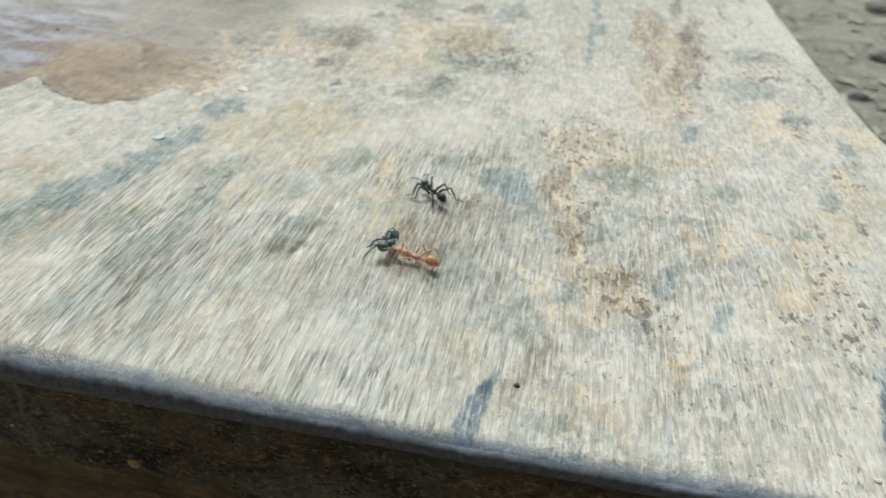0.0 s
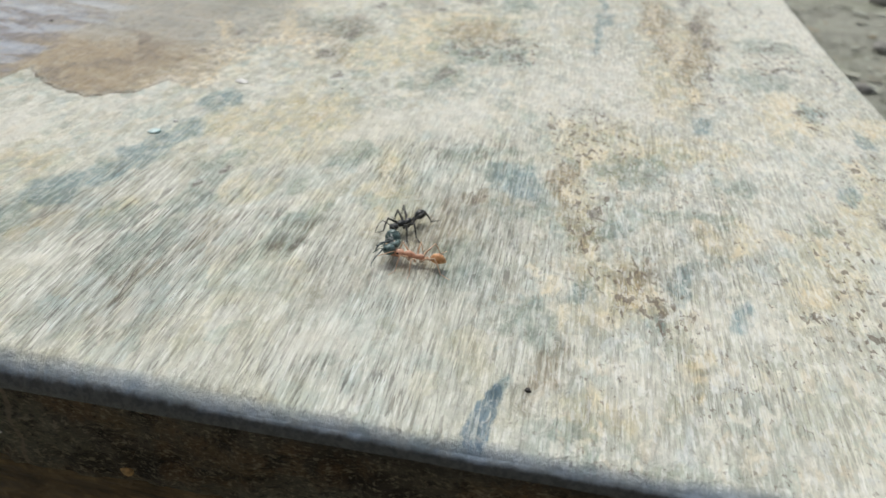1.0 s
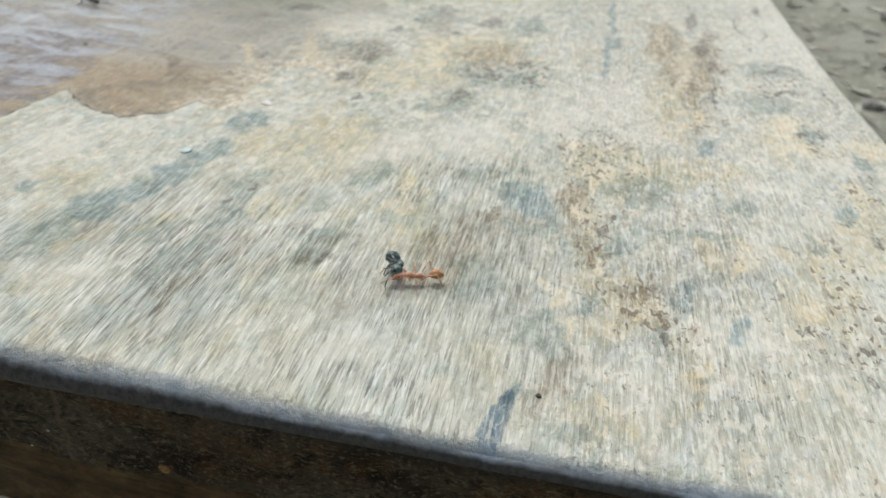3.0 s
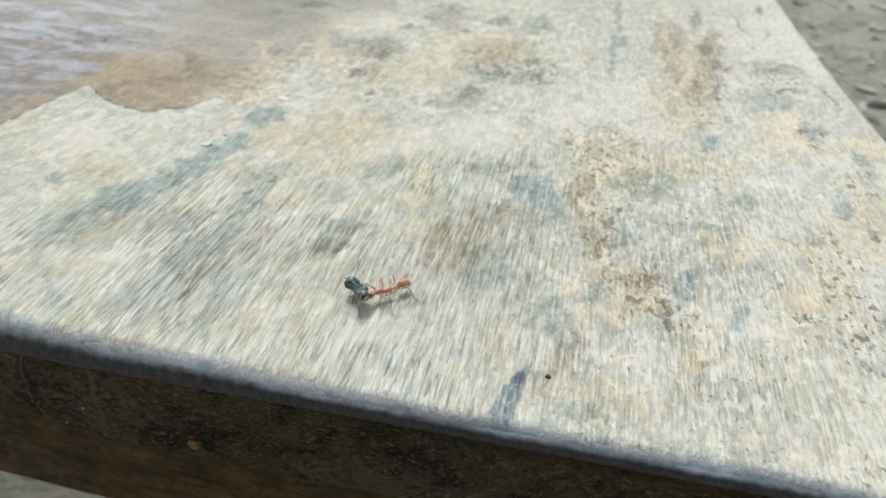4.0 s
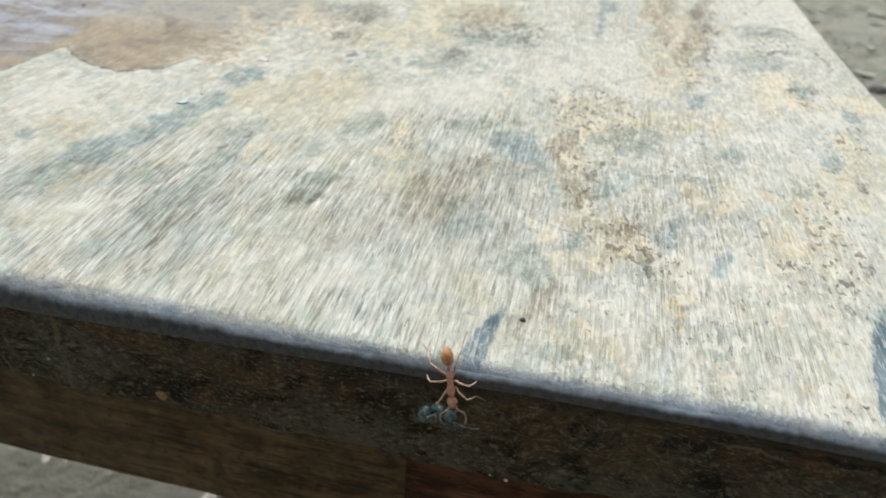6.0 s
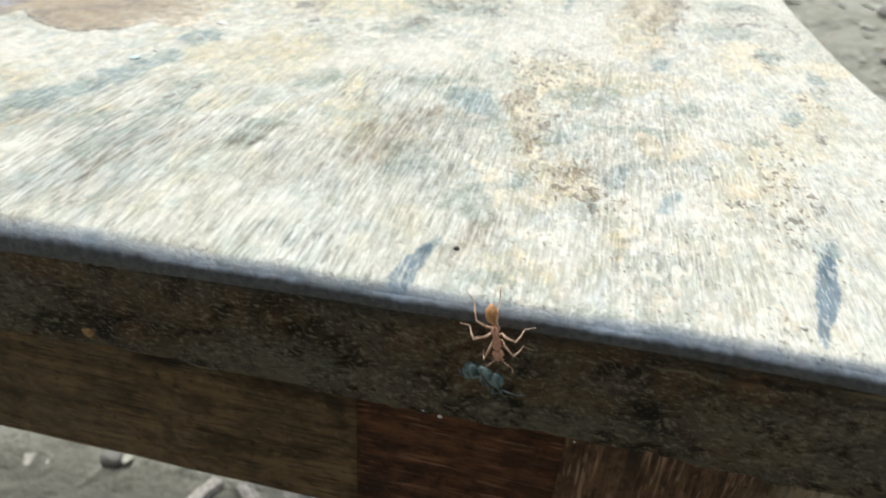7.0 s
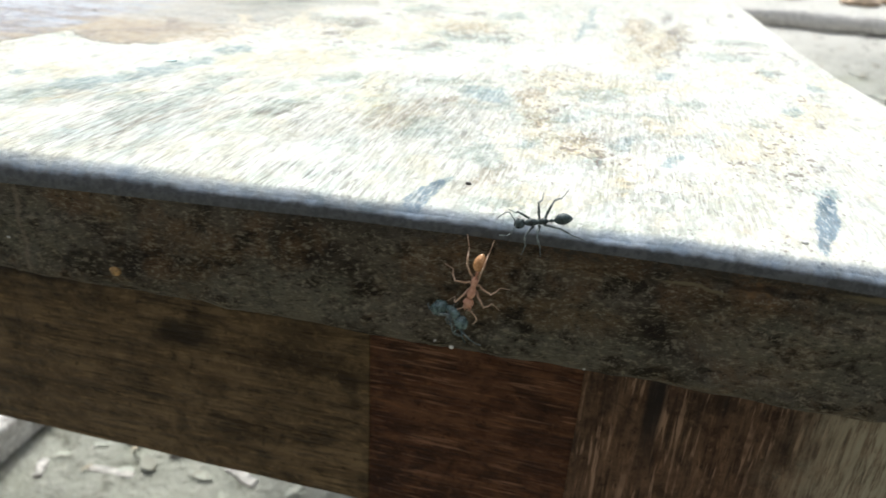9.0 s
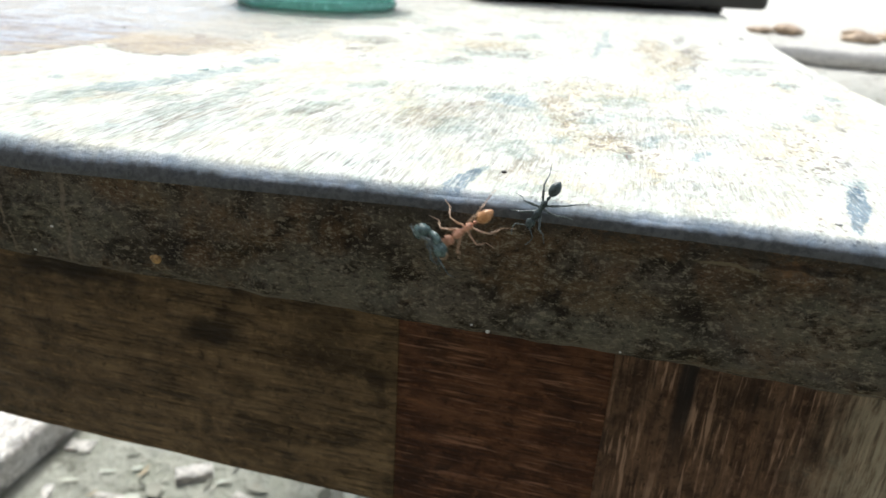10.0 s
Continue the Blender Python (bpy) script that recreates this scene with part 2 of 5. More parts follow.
def weathered_top():
    n = Nodes("weathered_grey_wood")
    p = n.place()
    wob = n.shift(n.scale(n.noise(n.scale(p, (0.05, 0.012, 0.05)), 1, 3, colour=True), (1.7, 0, 0)), (-0.85, 0, 0))
    q = n.shift(p, wob)
    fibre = n.noise(n.scale(q, (1.5, 0.095, 1.5)), 1, 5, 0.66)
    streak = n.noise(n.scale(q, (0.42, 0.05, 0.42)), 1, 5, 0.65)
    hair = n.noise(n.scale(q, (2.3, 0.19, 2.3)), 1, 3, 0.6)
    blotch = n.noise(n.scale(p, (0.035, 0.025, 0.03)), 1, 5, 0.65, 0.6)
    tint = n.noise(n.shift(p, (300, 70, 0)), 0.045, 5, 0.65, 0.5)
    cool = n.noise(n.shift(p, (-120, 240, 0)), 0.06, 5, 0.65, 0.4)
    crumb = n.noise(n.scale(p, (0.45, 0.25, 0.45)), 1, 6, 0.66, 0.1)
    jag = n.scale(n.shift(n.noise(n.scale(p, (0.9, 0.5, 0.9)), 1, 3, 0.6, colour=True), (-0.5, -0.5, -0.5)), (3.2, 4.0, 0))
    flake = n.make("ShaderNodeTexVoronoi", Vector=n.scale(n.shift(p, jag), (0.34, 0.2, 0.0)), Scale=1.0).outputs["Color"]
    flakes = n.make("ShaderNodeSeparateColor", Color=flake).outputs
    speck = n.noise(n.scale(p, (1.0, 0.6, 1)), 1, 4, 0.65, 0.15)
    edge = n.attribute("rim")
    film = n.attribute("film")
    xyz = n.make("ShaderNodeSeparateXYZ", Vector=p)
    side = n.step(xyz.outputs["X"], -25, 15)
    far = n.step(xyz.outputs["Y"], 60, 110)
    # painted and crusted ground towards the inner side, away from the front
    inland = n.math("ADD", n.math("SUBTRACT", xyz.outputs["Y"], n.math("MULTIPLY", n.math("ADD", xyz.outputs["X"], 85), 0.7)), n.math("MULTIPLY", n.math("SUBTRACT", blotch, 0.5), 70))
    inner = n.math("MULTIPLY", n.step(inland, 24, 58), n.step(xyz.outputs["X"], -10, -50))
    open_wood = n.step(n.noise(n.shift(p, (20, 60, 0)), 0.028, 4, 0.6), 0.36, 0.6, 0.45, 1.0)
    open_wood = n.math("MULTIPLY", open_wood, n.math("SUBTRACT", 1.0, n.math("MULTIPLY", n.math("MAXIMUM", far, n.math("MULTIPLY", side, 0.6)), 0.4)))
    bare = n.math("MULTIPLY", n.math("SUBTRACT", 1.0, n.math("MULTIPLY", film, 0.85)), n.math("SUBTRACT", 1.0, n.math("MULTIPLY", edge, 0.85)))
    open_wood = n.math("MULTIPLY", n.math("MULTIPLY", open_wood, bare), n.math("MULTIPLY", n.math("SUBTRACT", 1.0, n.math("MULTIPLY", inner, 0.72)), n.step(crumb, 0.36, 0.56, 0.62, 1.0)))
    # grey wood from dark pores to bleached fibre
    grain = n.math("ADD", n.math("MULTIPLY", fibre, 0.55), n.math("ADD", n.math("MULTIPLY", hair, 0.25), n.math("MULTIPLY", streak, 0.2)))
    wood = n.mix(n.step(grain, 0.42, 0.58), (0.375, 0.385, 0.325), (0.68, 0.70, 0.615))
    pore = n.math("MULTIPLY", n.step(hair, 0.43, 0.395), n.step(fibre, 0.52, 0.48))
    glint = n.math("MULTIPLY", n.step(hair, 0.55, 0.60), n.step(fibre, 0.47, 0.53))
    wood = n.mix(n.math("MULTIPLY", glint, 0.85), wood, (0.84, 0.845, 0.785))
    wood = n.mix(n.math("MULTIPLY", pore, 0.75), wood, (0.165, 0.155, 0.13))
    # crisp splits and raised pale fibres
    split = n.noise(n.scale(q, (2.0, 0.15, 2.0)), 1, 2, 0.55)
    wood = n.mix(n.step(split, 0.42, 0.37, 0, 0.85), wood, (0.145, 0.135, 0.115))
    wood = n.mix(n.step(split, 0.62, 0.66, 0, 0.8), wood, (0.88, 0.88, 0.83))
    # a few long open cracks along the grain
    crack = n.noise(n.scale(n.shift(q, (40, 11, 0)), (0.55, 0.022, 0.55)), 1, 2, 0.5)
    wood = n.mix(n.math("MULTIPLY", n.step(n.math("ABSOLUTE", n.math("SUBTRACT", crack, 0.5)), 0.018, 0.005), n.step(streak, 0.42, 0.54, 0.0, 0.8)), wood, (0.14, 0.13, 0.115))
    calm = n.mix(n.step(crumb, 0.34, 0.62), (0.49, 0.50, 0.42), (0.67, 0.685, 0.585))
    col = n.mix(open_wood, calm, wood)
    col = n.mix(n.step(blotch, 0.36, 0.62, 0.75, 0.0), col, (0.89, 0.89, 0.87), "MULTIPLY")
    col = n.mix(n.step(tint, 0.50, 0.64, 0, 0.6), col, (0.98, 0.94, 0.82), "MULTIPLY")
    col = n.mix(n.step(cool, 0.50, 0.62, 0, 0.8), col, (0.84, 0.91, 0.94), "MULTIPLY")
    # thin flakes of dirt and old paint
    thick = n.math("SUBTRACT", 1.0, n.math("MULTIPLY", open_wood, 0.55))
    col = n.mix(n.math("MULTIPLY", n.step(flakes[0], 0.55, 0.95), thick), col, (0.82, 0.81, 0.78), "MULTIPLY")
    col = n.mix(n.math("MULTIPLY", n.step(flakes[1], 0.70, 0.95, 0, 0.8), thick), col, (0.99, 0.94, 0.83), "MULTIPLY")
    col = n.mix(n.math("MULTIPLY", n.step(flakes[2], 0.72, 0.98), thick), col, (0.82, 0.90, 0.93), "MULTIPLY")
    col = n.mix(n.math("MULTIPLY", n.step(flakes[2], 0.22, 0.02, 0, 0.3), thick), col, (0.76, 0.75, 0.68))
    # lighter towards the outer side
    col = n.mix(n.math("MULTIPLY", n.step(xyz.outputs["X"], 15, 60, 0, 0.45), n.step(blotch, 0.34, 0.60, 0.4, 1.0)), col, (0.775, 0.785, 0.685))
    # crusts of dust and paint remains, a few to the centimetre, thickest far off and on the outer side
    crust = n.math("MULTIPLY", n.math("MAXIMUM", n.math("MAXIMUM", n.math("MAXIMUM", side, far), n.math("MULTIPLY", inner, 0.85)), 0.25), n.math("SUBTRACT", 1.0, n.math("MULTIPLY", edge, 0.8)))
    m1 = n.noise(n.scale(n.shift(p, (81, 2, 0)), (0.34, 0.22, 0.3)), 1, 6, 0.66, 0.5)
    m2 = n.noise(n.scale(n.shift(p, (13, 90, 0)), (0.26, 0.17, 0.3)), 1, 6, 0.66, 0.5)
    col = n.mix(n.math("MULTIPLY", n.step(m1, 0.52, 0.62, 0, 0.6), crust), col, (0.79, 0.765, 0.655))
    col = n.mix(n.math("MULTIPLY", n.step(m1, 0.47, 0.36, 0, 0.55), crust), col, (0.43, 0.43, 0.365))
    col = n.mix(n.math("MULTIPLY", n.step(m2, 0.54, 0.64, 0, 0.42), crust), col, (0.70, 0.61, 0.45))
    col = n.mix(n.math("MULTIPLY", n.step(m2, 0.45, 0.35, 0, 0.40), crust), col, (0.55, 0.60, 0.605))
    torn = n.noise(n.scale(n.shift(p, (11, 5, 0)), (0.30, 0.17, 0.3)), 1, 6, 0.72, 0.3)
    chips = n.noise(n.scale(n.shift(p, (3, 31, 0)), (1.1, 0.7, 1.1)), 1, 4, 0.7)

    def ragged(name, lo, hi, top, rip=1.6, by=None):
        """A stain whose outline is torn by noise."""
        m = n.attribute(name)
        v = n.math("ADD", m, n.math("MULTIPLY", n.math("SUBTRACT", by if by is not None else torn, 0.5), rip))
        return n.math("MULTIPLY", n.step(v, lo, hi, 0, top), n.step(m, 0.0, 0.25))

    col = n.mix(ragged("dusty", 0.2, 0.95, 0.9, 1.2), col, (0.88, 0.88, 0.88), "MULTIPLY")
    col = n.mix(ragged("pale", 0.2, 0.95, 0.42, 1.2), col, (0.76, 0.745, 0.655))
    col = n.mix(n.math("MULTIPLY", ragged("brownish", 0.15, 0.95, 1.0, 1.2), n.step(grain, 0.58, 0.44, 0.3, 0.95)), col, (0.60, 0.53, 0.45), "MULTIPLY")
    col = n.mix(n.math("MULTIPLY", ragged("ochre", 0.15, 0.95, 1.0, 1.3), n.step(crumb, 0.36, 0.62, 0.3, 1.0)), col, (0.98, 0.905, 0.74), "MULTIPLY")
    col = n.mix(n.math("MULTIPLY", ragged("yellow", 0.60, 1.20, 0.62, 2.4, m2), n.step(grain, 0.40, 0.56, 0.55, 1.0)), col, (0.71, 0.60, 0.37))
    col = n.mix(ragged("yellow", 0.80, 1.0, 0.45, 2.6, chips), col, (0.80, 0.76, 0.62))
    col = n.mix(n.math("MULTIPLY", ragged("grey", 0.25, 0.9, 1.0, 1.4), n.step(crumb, 0.62, 0.42, 0.5, 1.0)), col, (0.60, 0.675, 0.67), "MULTIPLY")
    col = n.mix(n.math("MULTIPLY", ragged("blue", 0.25, 0.95, 1.0, 2.2), n.step(grain, 0.62, 0.46, 0.45, 0.95)), col, (0.44, 0.575, 0.66), "MULTIPLY")
    col = n.mix(n.math("MULTIPLY", ragged("ink", 0.25, 0.60, 1.0, 0.9, chips), n.step(grain, 0.62, 0.50, 0.4, 1.0)), col, (0.28, 0.40, 0.55), "MULTIPLY")
    deep = n.step(grain, 0.60, 0.46, 0.4, 1.0)
    col = n.mix(n.math("MULTIPLY", ragged("dark", 0.60, 1.15, 0.65, 1.9), deep), col, (0.22, 0.205, 0.175))
    col = n.mix(n.math("MULTIPLY", ragged("dark", 0.86, 1.08, 0.85, 2.4, chips), deep), col, (0.125, 0.112, 0.092))
    # small dark pits and pale grains, thickest on the outer side
    some = n.step(n.noise(n.shift(p, (50, 9, 0)), 0.07, 3, 0.6), 0.40, 0.58, 0.15, 1.0)
    pits = n.math("MULTIPLY", n.math("MULTIPLY", n.step(speck, 0.595, 0.63), n.math("MAXIMUM", side, 0.12)), some)
    col = n.mix(n.math("MULTIPLY", pits, 0.75), col, (0.18, 0.15, 0.115))
    grains = n.noise(n.scale(q, (1.5, 0.36, 1.5)), 1, 3, 0.6)
    col = n.mix(n.math("MULTIPLY", n.step(grains, 0.54, 0.62, 0, 0.4), n.math("MAXIMUM", side, 0.3)), col, (0.83, 0.835, 0.80))
    col = n.mix(n.math("MULTIPLY", n.step(grains, 0.45, 0.36, 0, 0.3), n.math("MAXIMUM", side, 0.25)), col, (0.30, 0.295, 0.265))
    pocks = n.math("MULTIPLY", n.step(n.attribute("pitted"), 0.2, 0.6), n.step(n.noise(n.scale(n.shift(p, (7, 19, 0)), (0.75, 0.42, 0.7)), 1, 2.5, 0.55, 0.4), 0.575, 0.60))
    col = n.mix(n.math("MULTIPLY", pocks, 0.78), col, (0.15, 0.12, 0.085))
    col = n.mix(n.math("MULTIPLY", n.math("MULTIPLY", n.step(speck, 0.38, 0.32), some), 0.35), col, (0.74, 0.725, 0.66))
    covered = n.math("MULTIPLY", n.math("SUBTRACT", 1.0, open_wood), n.math("SUBTRACT", 1.0, edge))
    lump1 = n.noise(n.scale(n.shift(p, (61, 17, 0)), (0.62, 0.42, 0.6)), 1, 5, 0.7, 0.4)
    col = n.mix(n.math("MULTIPLY", n.step(lump1, 0.47, 0.36, 0, 0.6), covered), col, (0.74, 0.73, 0.71), "MULTIPLY")
    col = n.mix(n.math("MULTIPLY", n.step(lump1, 0.53, 0.64, 0, 0.5), covered), col, (0.80, 0.785, 0.71))
    # remains of a brown varnish film
    stain = n.noise(n.scale(p, (0.05, 0.075, 0.06)), 1, 6, 0.7, 1.0)
    coat = n.mix(n.step(stain, 0.38, 0.56), (0.17, 0.125, 0.075), (0.33, 0.24, 0.125))
    wide = n.math("MULTIPLY", n.math("SUBTRACT", stain, 0.5), 46)
    sheet = n.step(n.math("ADD", xyz.outputs["X"], wide), -124, -146)
    back = n.step(n.math("ADD", xyz.outputs["Y"], wide), 104, 122)
    coat = n.mix(n.math("MULTIPLY", back, 0.85), coat, n.mix(n.step(tint, 0.40, 0.60), (0.27, 0.275, 0.25), (0.38, 0.37, 0.315)))
    # a darker purple sheet of it at the inner side
    plum = n.math("MULTIPLY", sheet, n.step(n.math("ADD", xyz.outputs["Y"], wide), 140, 112, 0.35, 1.0))
    coat = n.mix(n.math("MULTIPLY", plum, n.step(tint, 0.30, 0.50, 0.7, 0.95)), coat, (0.150, 0.132, 0.148))
    coat = n.mix(n.step(crumb, 0.50, 0.64, 0, 0.45), coat, (0.46, 0.38, 0.25))
    coat = n.mix(n.step(lump1, 0.46, 0.36, 0, 0.55), coat, (0.13, 0.10, 0.075))
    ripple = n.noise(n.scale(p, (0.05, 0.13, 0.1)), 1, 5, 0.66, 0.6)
    # sky glints on the glossy varnish, put into its colour as pale streaks
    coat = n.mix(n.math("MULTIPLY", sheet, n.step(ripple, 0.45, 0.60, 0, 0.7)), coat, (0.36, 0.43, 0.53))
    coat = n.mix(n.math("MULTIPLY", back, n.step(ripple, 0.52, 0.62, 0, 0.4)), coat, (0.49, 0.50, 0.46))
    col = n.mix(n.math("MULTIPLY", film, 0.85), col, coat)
    col = n.mix(n.math("MULTIPLY", ragged("yellow", 0.80, 1.15, 0.8, 3.0, chips), film), col, (0.74, 0.63, 0.40))
    col = n.mix(n.math("MULTIPLY", ragged("dark", 0.70, 1.15, 0.75, 2.6, chips), film), col, (0.13, 0.115, 0.11))
    col = n.mix(n.math("MULTIPLY", ragged("pale", 0.65, 1.15, 0.75, 2.6, chips), film), col, (0.74, 0.70, 0.60))
    # the film breaks off along a dark line
    brink = n.math("MULTIPLY", n.step(film, 0.02, 0.3), n.step(film, 0.75, 0.4))
    whole = n.step(xyz.outputs["X"], -84, -98, 0.12, 1.0)
    col = n.mix(n.math("MULTIPLY", n.math("MULTIPLY", brink, whole), n.step(crumb, 0.40, 0.55, 0.9, 0.4)), col, (0.12, 0.085, 0.055))
    # further out it has gone to cream and ochre crumbs
    loose = n.math("MULTIPLY", n.math("MULTIPLY", n.step(film, 0.0, 0.25), n.step(n.math("ADD", xyz.outputs["X"], wide), -100, -80)), n.math("MULTIPLY", n.step(torn, 0.40, 0.50), n.step(n.math("ADD", xyz.outputs["Y"], wide), 150, 120)))
    col = n.mix(n.math("MULTIPLY", loose, n.step(lump1, 0.42, 0.58, 0.15, 0.85)), col, n.mix(n.step(m1, 0.42, 0.58), (0.68, 0.56, 0.35), (0.84, 0.79, 0.64)))
    # blue of the sky caught by the rounded rim, painted into the colour
    sky_tint = n.mix(n.step(torn, 0.42, 0.60), (0.30, 0.40, 0.525), (0.47, 0.57, 0.69))
    col = n.mix(n.math("MULTIPLY", edge, n.step(crumb, 0.3, 0.6, 0.92, 0.72)), col, sky_tint)
    # the front rounding's turn into shade, painted as a dark band
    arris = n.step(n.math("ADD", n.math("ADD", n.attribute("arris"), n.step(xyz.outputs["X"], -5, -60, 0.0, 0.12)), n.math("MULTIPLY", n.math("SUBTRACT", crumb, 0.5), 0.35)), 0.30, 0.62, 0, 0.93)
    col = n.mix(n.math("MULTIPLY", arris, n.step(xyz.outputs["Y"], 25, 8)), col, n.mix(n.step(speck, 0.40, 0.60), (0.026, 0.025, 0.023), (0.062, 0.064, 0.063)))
    rough = n.math("SUBTRACT", n.step(fibre, 0.3, 0.7, 0.55, 0.75), n.math("ADD", n.math("MULTIPLY", film, 0.2), n.math("MULTIPLY", edge, 0.2)))
    h = n.math("ADD", n.math("MULTIPLY", grain, n.math("MULTIPLY", open_wood, 1.3)), n.math("ADD", n.math("MULTIPLY", speck, 0.3), n.math("MULTIPLY", lump1, n.math("MULTIPLY", covered, 1.5))))
    shine = n.math("MULTIPLY", n.math("MULTIPLY", sheet, film), n.step(ripple, 0.48, 0.64, 0, 0.75))
    n.put(n.bsdf.inputs["Coat Weight"], n.math("MAXIMUM", shine, n.math("MULTIPLY", film, n.step(crumb, 0.4, 0.6, 0.0, 0.15))))
    n.put(n.bsdf.inputs["Specular IOR Level"], n.math("SUBTRACT", 0.45, n.math("MULTIPLY", film, 0.15)))
    n.bsdf.inputs["Coat Roughness"].default_value = 0.14
    uneven = n.make("ShaderNodeBump", Height=n.math("ADD", ripple, n.math("MULTIPLY", crumb, 0.15)), Strength=0.8, Distance=0.0010)
    n.put(n.bsdf.inputs["Coat Normal"], uneven.outputs["Normal"])
    return n.finish(col, rough, h, 0.0008, 0.8)


def dark_end_grain():
    n = Nodes("dark_end_grain")
    p = n.place()
    xyz = n.make("ShaderNodeSeparateXYZ", Vector=p)
    flat = n.make("ShaderNodeCombineXYZ", X=xyz.outputs["X"], Y=xyz.outputs["Z"], Z=0.0).outputs[0]
    big = n.noise(p, 0.09, 4, 0.6, 0.3)
    mid = n.noise(n.scale(p, (0.22, 0.22, 0.34)), 1, 6, 0.7, 0.2)
    dash = n.noise(n.scale(p, (0.85, 0.85, 1.5)), 1, 5, 0.72, 0.15)
    tiny = n.noise(n.scale(p, (1.7, 1.7, 2.6)), 1, 4, 0.7)
    col = n.mix(n.step(big, 0.36, 0.62), (0.034, 0.026, 0.018), (0.165, 0.14, 0.10))
    # warm rotten patches and grey-green dusty ones
    warm = n.noise(n.shift(p, (77, 13, 5)), 0.11, 5, 0.65, 0.3)
    col = n.mix(n.step(warm, 0.47, 0.64, 0, 0.8), col, (0.19, 0.122, 0.066))
    moss = n.math("MULTIPLY", n.stains(flat, [(-22, -16, 16, 4.5, 5), (18, -17, 14, 4, 0), (50, -12, 16, 6, 0), (62, -5.5, 18, 3, 0), (-68, -13, 12, 6, 0)]), n.step(mid, 0.36, 0.60, 0.2, 0.8))
    col = n.mix(moss, col, (0.205, 0.192, 0.138))
    col = n.mix(n.math("MULTIPLY", n.stains(flat, [(-52, -8, 3, 4, 0), (-37, -11, 6, 5, 20), (16, -13, 9, 3, 0), (5, -12, 3, 5, 0)]), n.step(mid, 0.42, 0.58, 0.1, 0.7)), col, (0.20, 0.135, 0.07))
    col = n.mix(n.step(mid, 0.47, 0.36, 0, 0.8), col, (0.022, 0.017, 0.011))
    # short dashes of torn fibre
    col = n.mix(n.step(dash, 0.53, 0.62, 0, 0.62), col, (0.42, 0.37, 0.26))
    col = n.mix(n.step(dash, 0.46, 0.36, 0, 0.65), col, (0.020, 0.016, 0.011))
    col = n.mix(n.step(tiny, 0.57, 0.66, 0, 0.5), col, (0.42, 0.38, 0.28))
    col = n.mix(n.step(warm, 0.67, 0.72, 0, 0.6), col, (0.30, 0.17, 0.075))
    dust = n.math("MULTIPLY", n.step(xyz.outputs["Z"], -16, -21, 0, 0.55), n.step(mid, 0.40, 0.62))
    col = n.mix(dust, col, (0.25, 0.228, 0.172))
    # darker, mottled strip just below the rim
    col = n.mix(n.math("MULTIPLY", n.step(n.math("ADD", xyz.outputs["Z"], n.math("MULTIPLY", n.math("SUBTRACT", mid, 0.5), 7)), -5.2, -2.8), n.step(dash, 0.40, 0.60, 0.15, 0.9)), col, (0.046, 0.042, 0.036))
    line = n.shift(p, n.scale(n.noise(p, 0.3, 2, colour=True), (1.2, 0, 0)))
    thin = n.stains(n.scale(line, (1, 0, 0)), [(-66.9, 0, 0.35, 1, 0), (-78.4, 0, 0.25, 1, 0)])
    col = n.mix(n.math("MULTIPLY", thin, n.step(dash, 0.35, 0.6, 0.35, 0.9)), col, (0.30, 0.25, 0.18))
    bent = n.shift(flat, n.scale(n.noise(p, 0.22, 3, colour=True), (0, 2.2, 0)))
    col = n.mix(n.stains(bent, [(31.5, -4.3, 4.5, 0.30, -4), (57, -2.2, 9, 0.55, 2)]), col, (0.26, 0.215, 0.13))
    col = n.mix(n.math("MULTIPLY", n.stains(bent, [(41, -3.4, 10, 0.40, -3), (55, -3.9, 8, 0.35, 2)]), 0.55), col, (0.010, 0.009, 0.008))
    h = n.math("ADD", mid, n.math("ADD", n.math("MULTIPLY", dash, 0.8), n.math("MULTIPLY", tiny, 0.3)))
    n.bsdf.inputs["Specular IOR Level"].default_value = 0.12
    return n.finish(col, n.step(dash, 0.3, 0.7, 0.55, 0.85), h, 0.0018, 1.0)


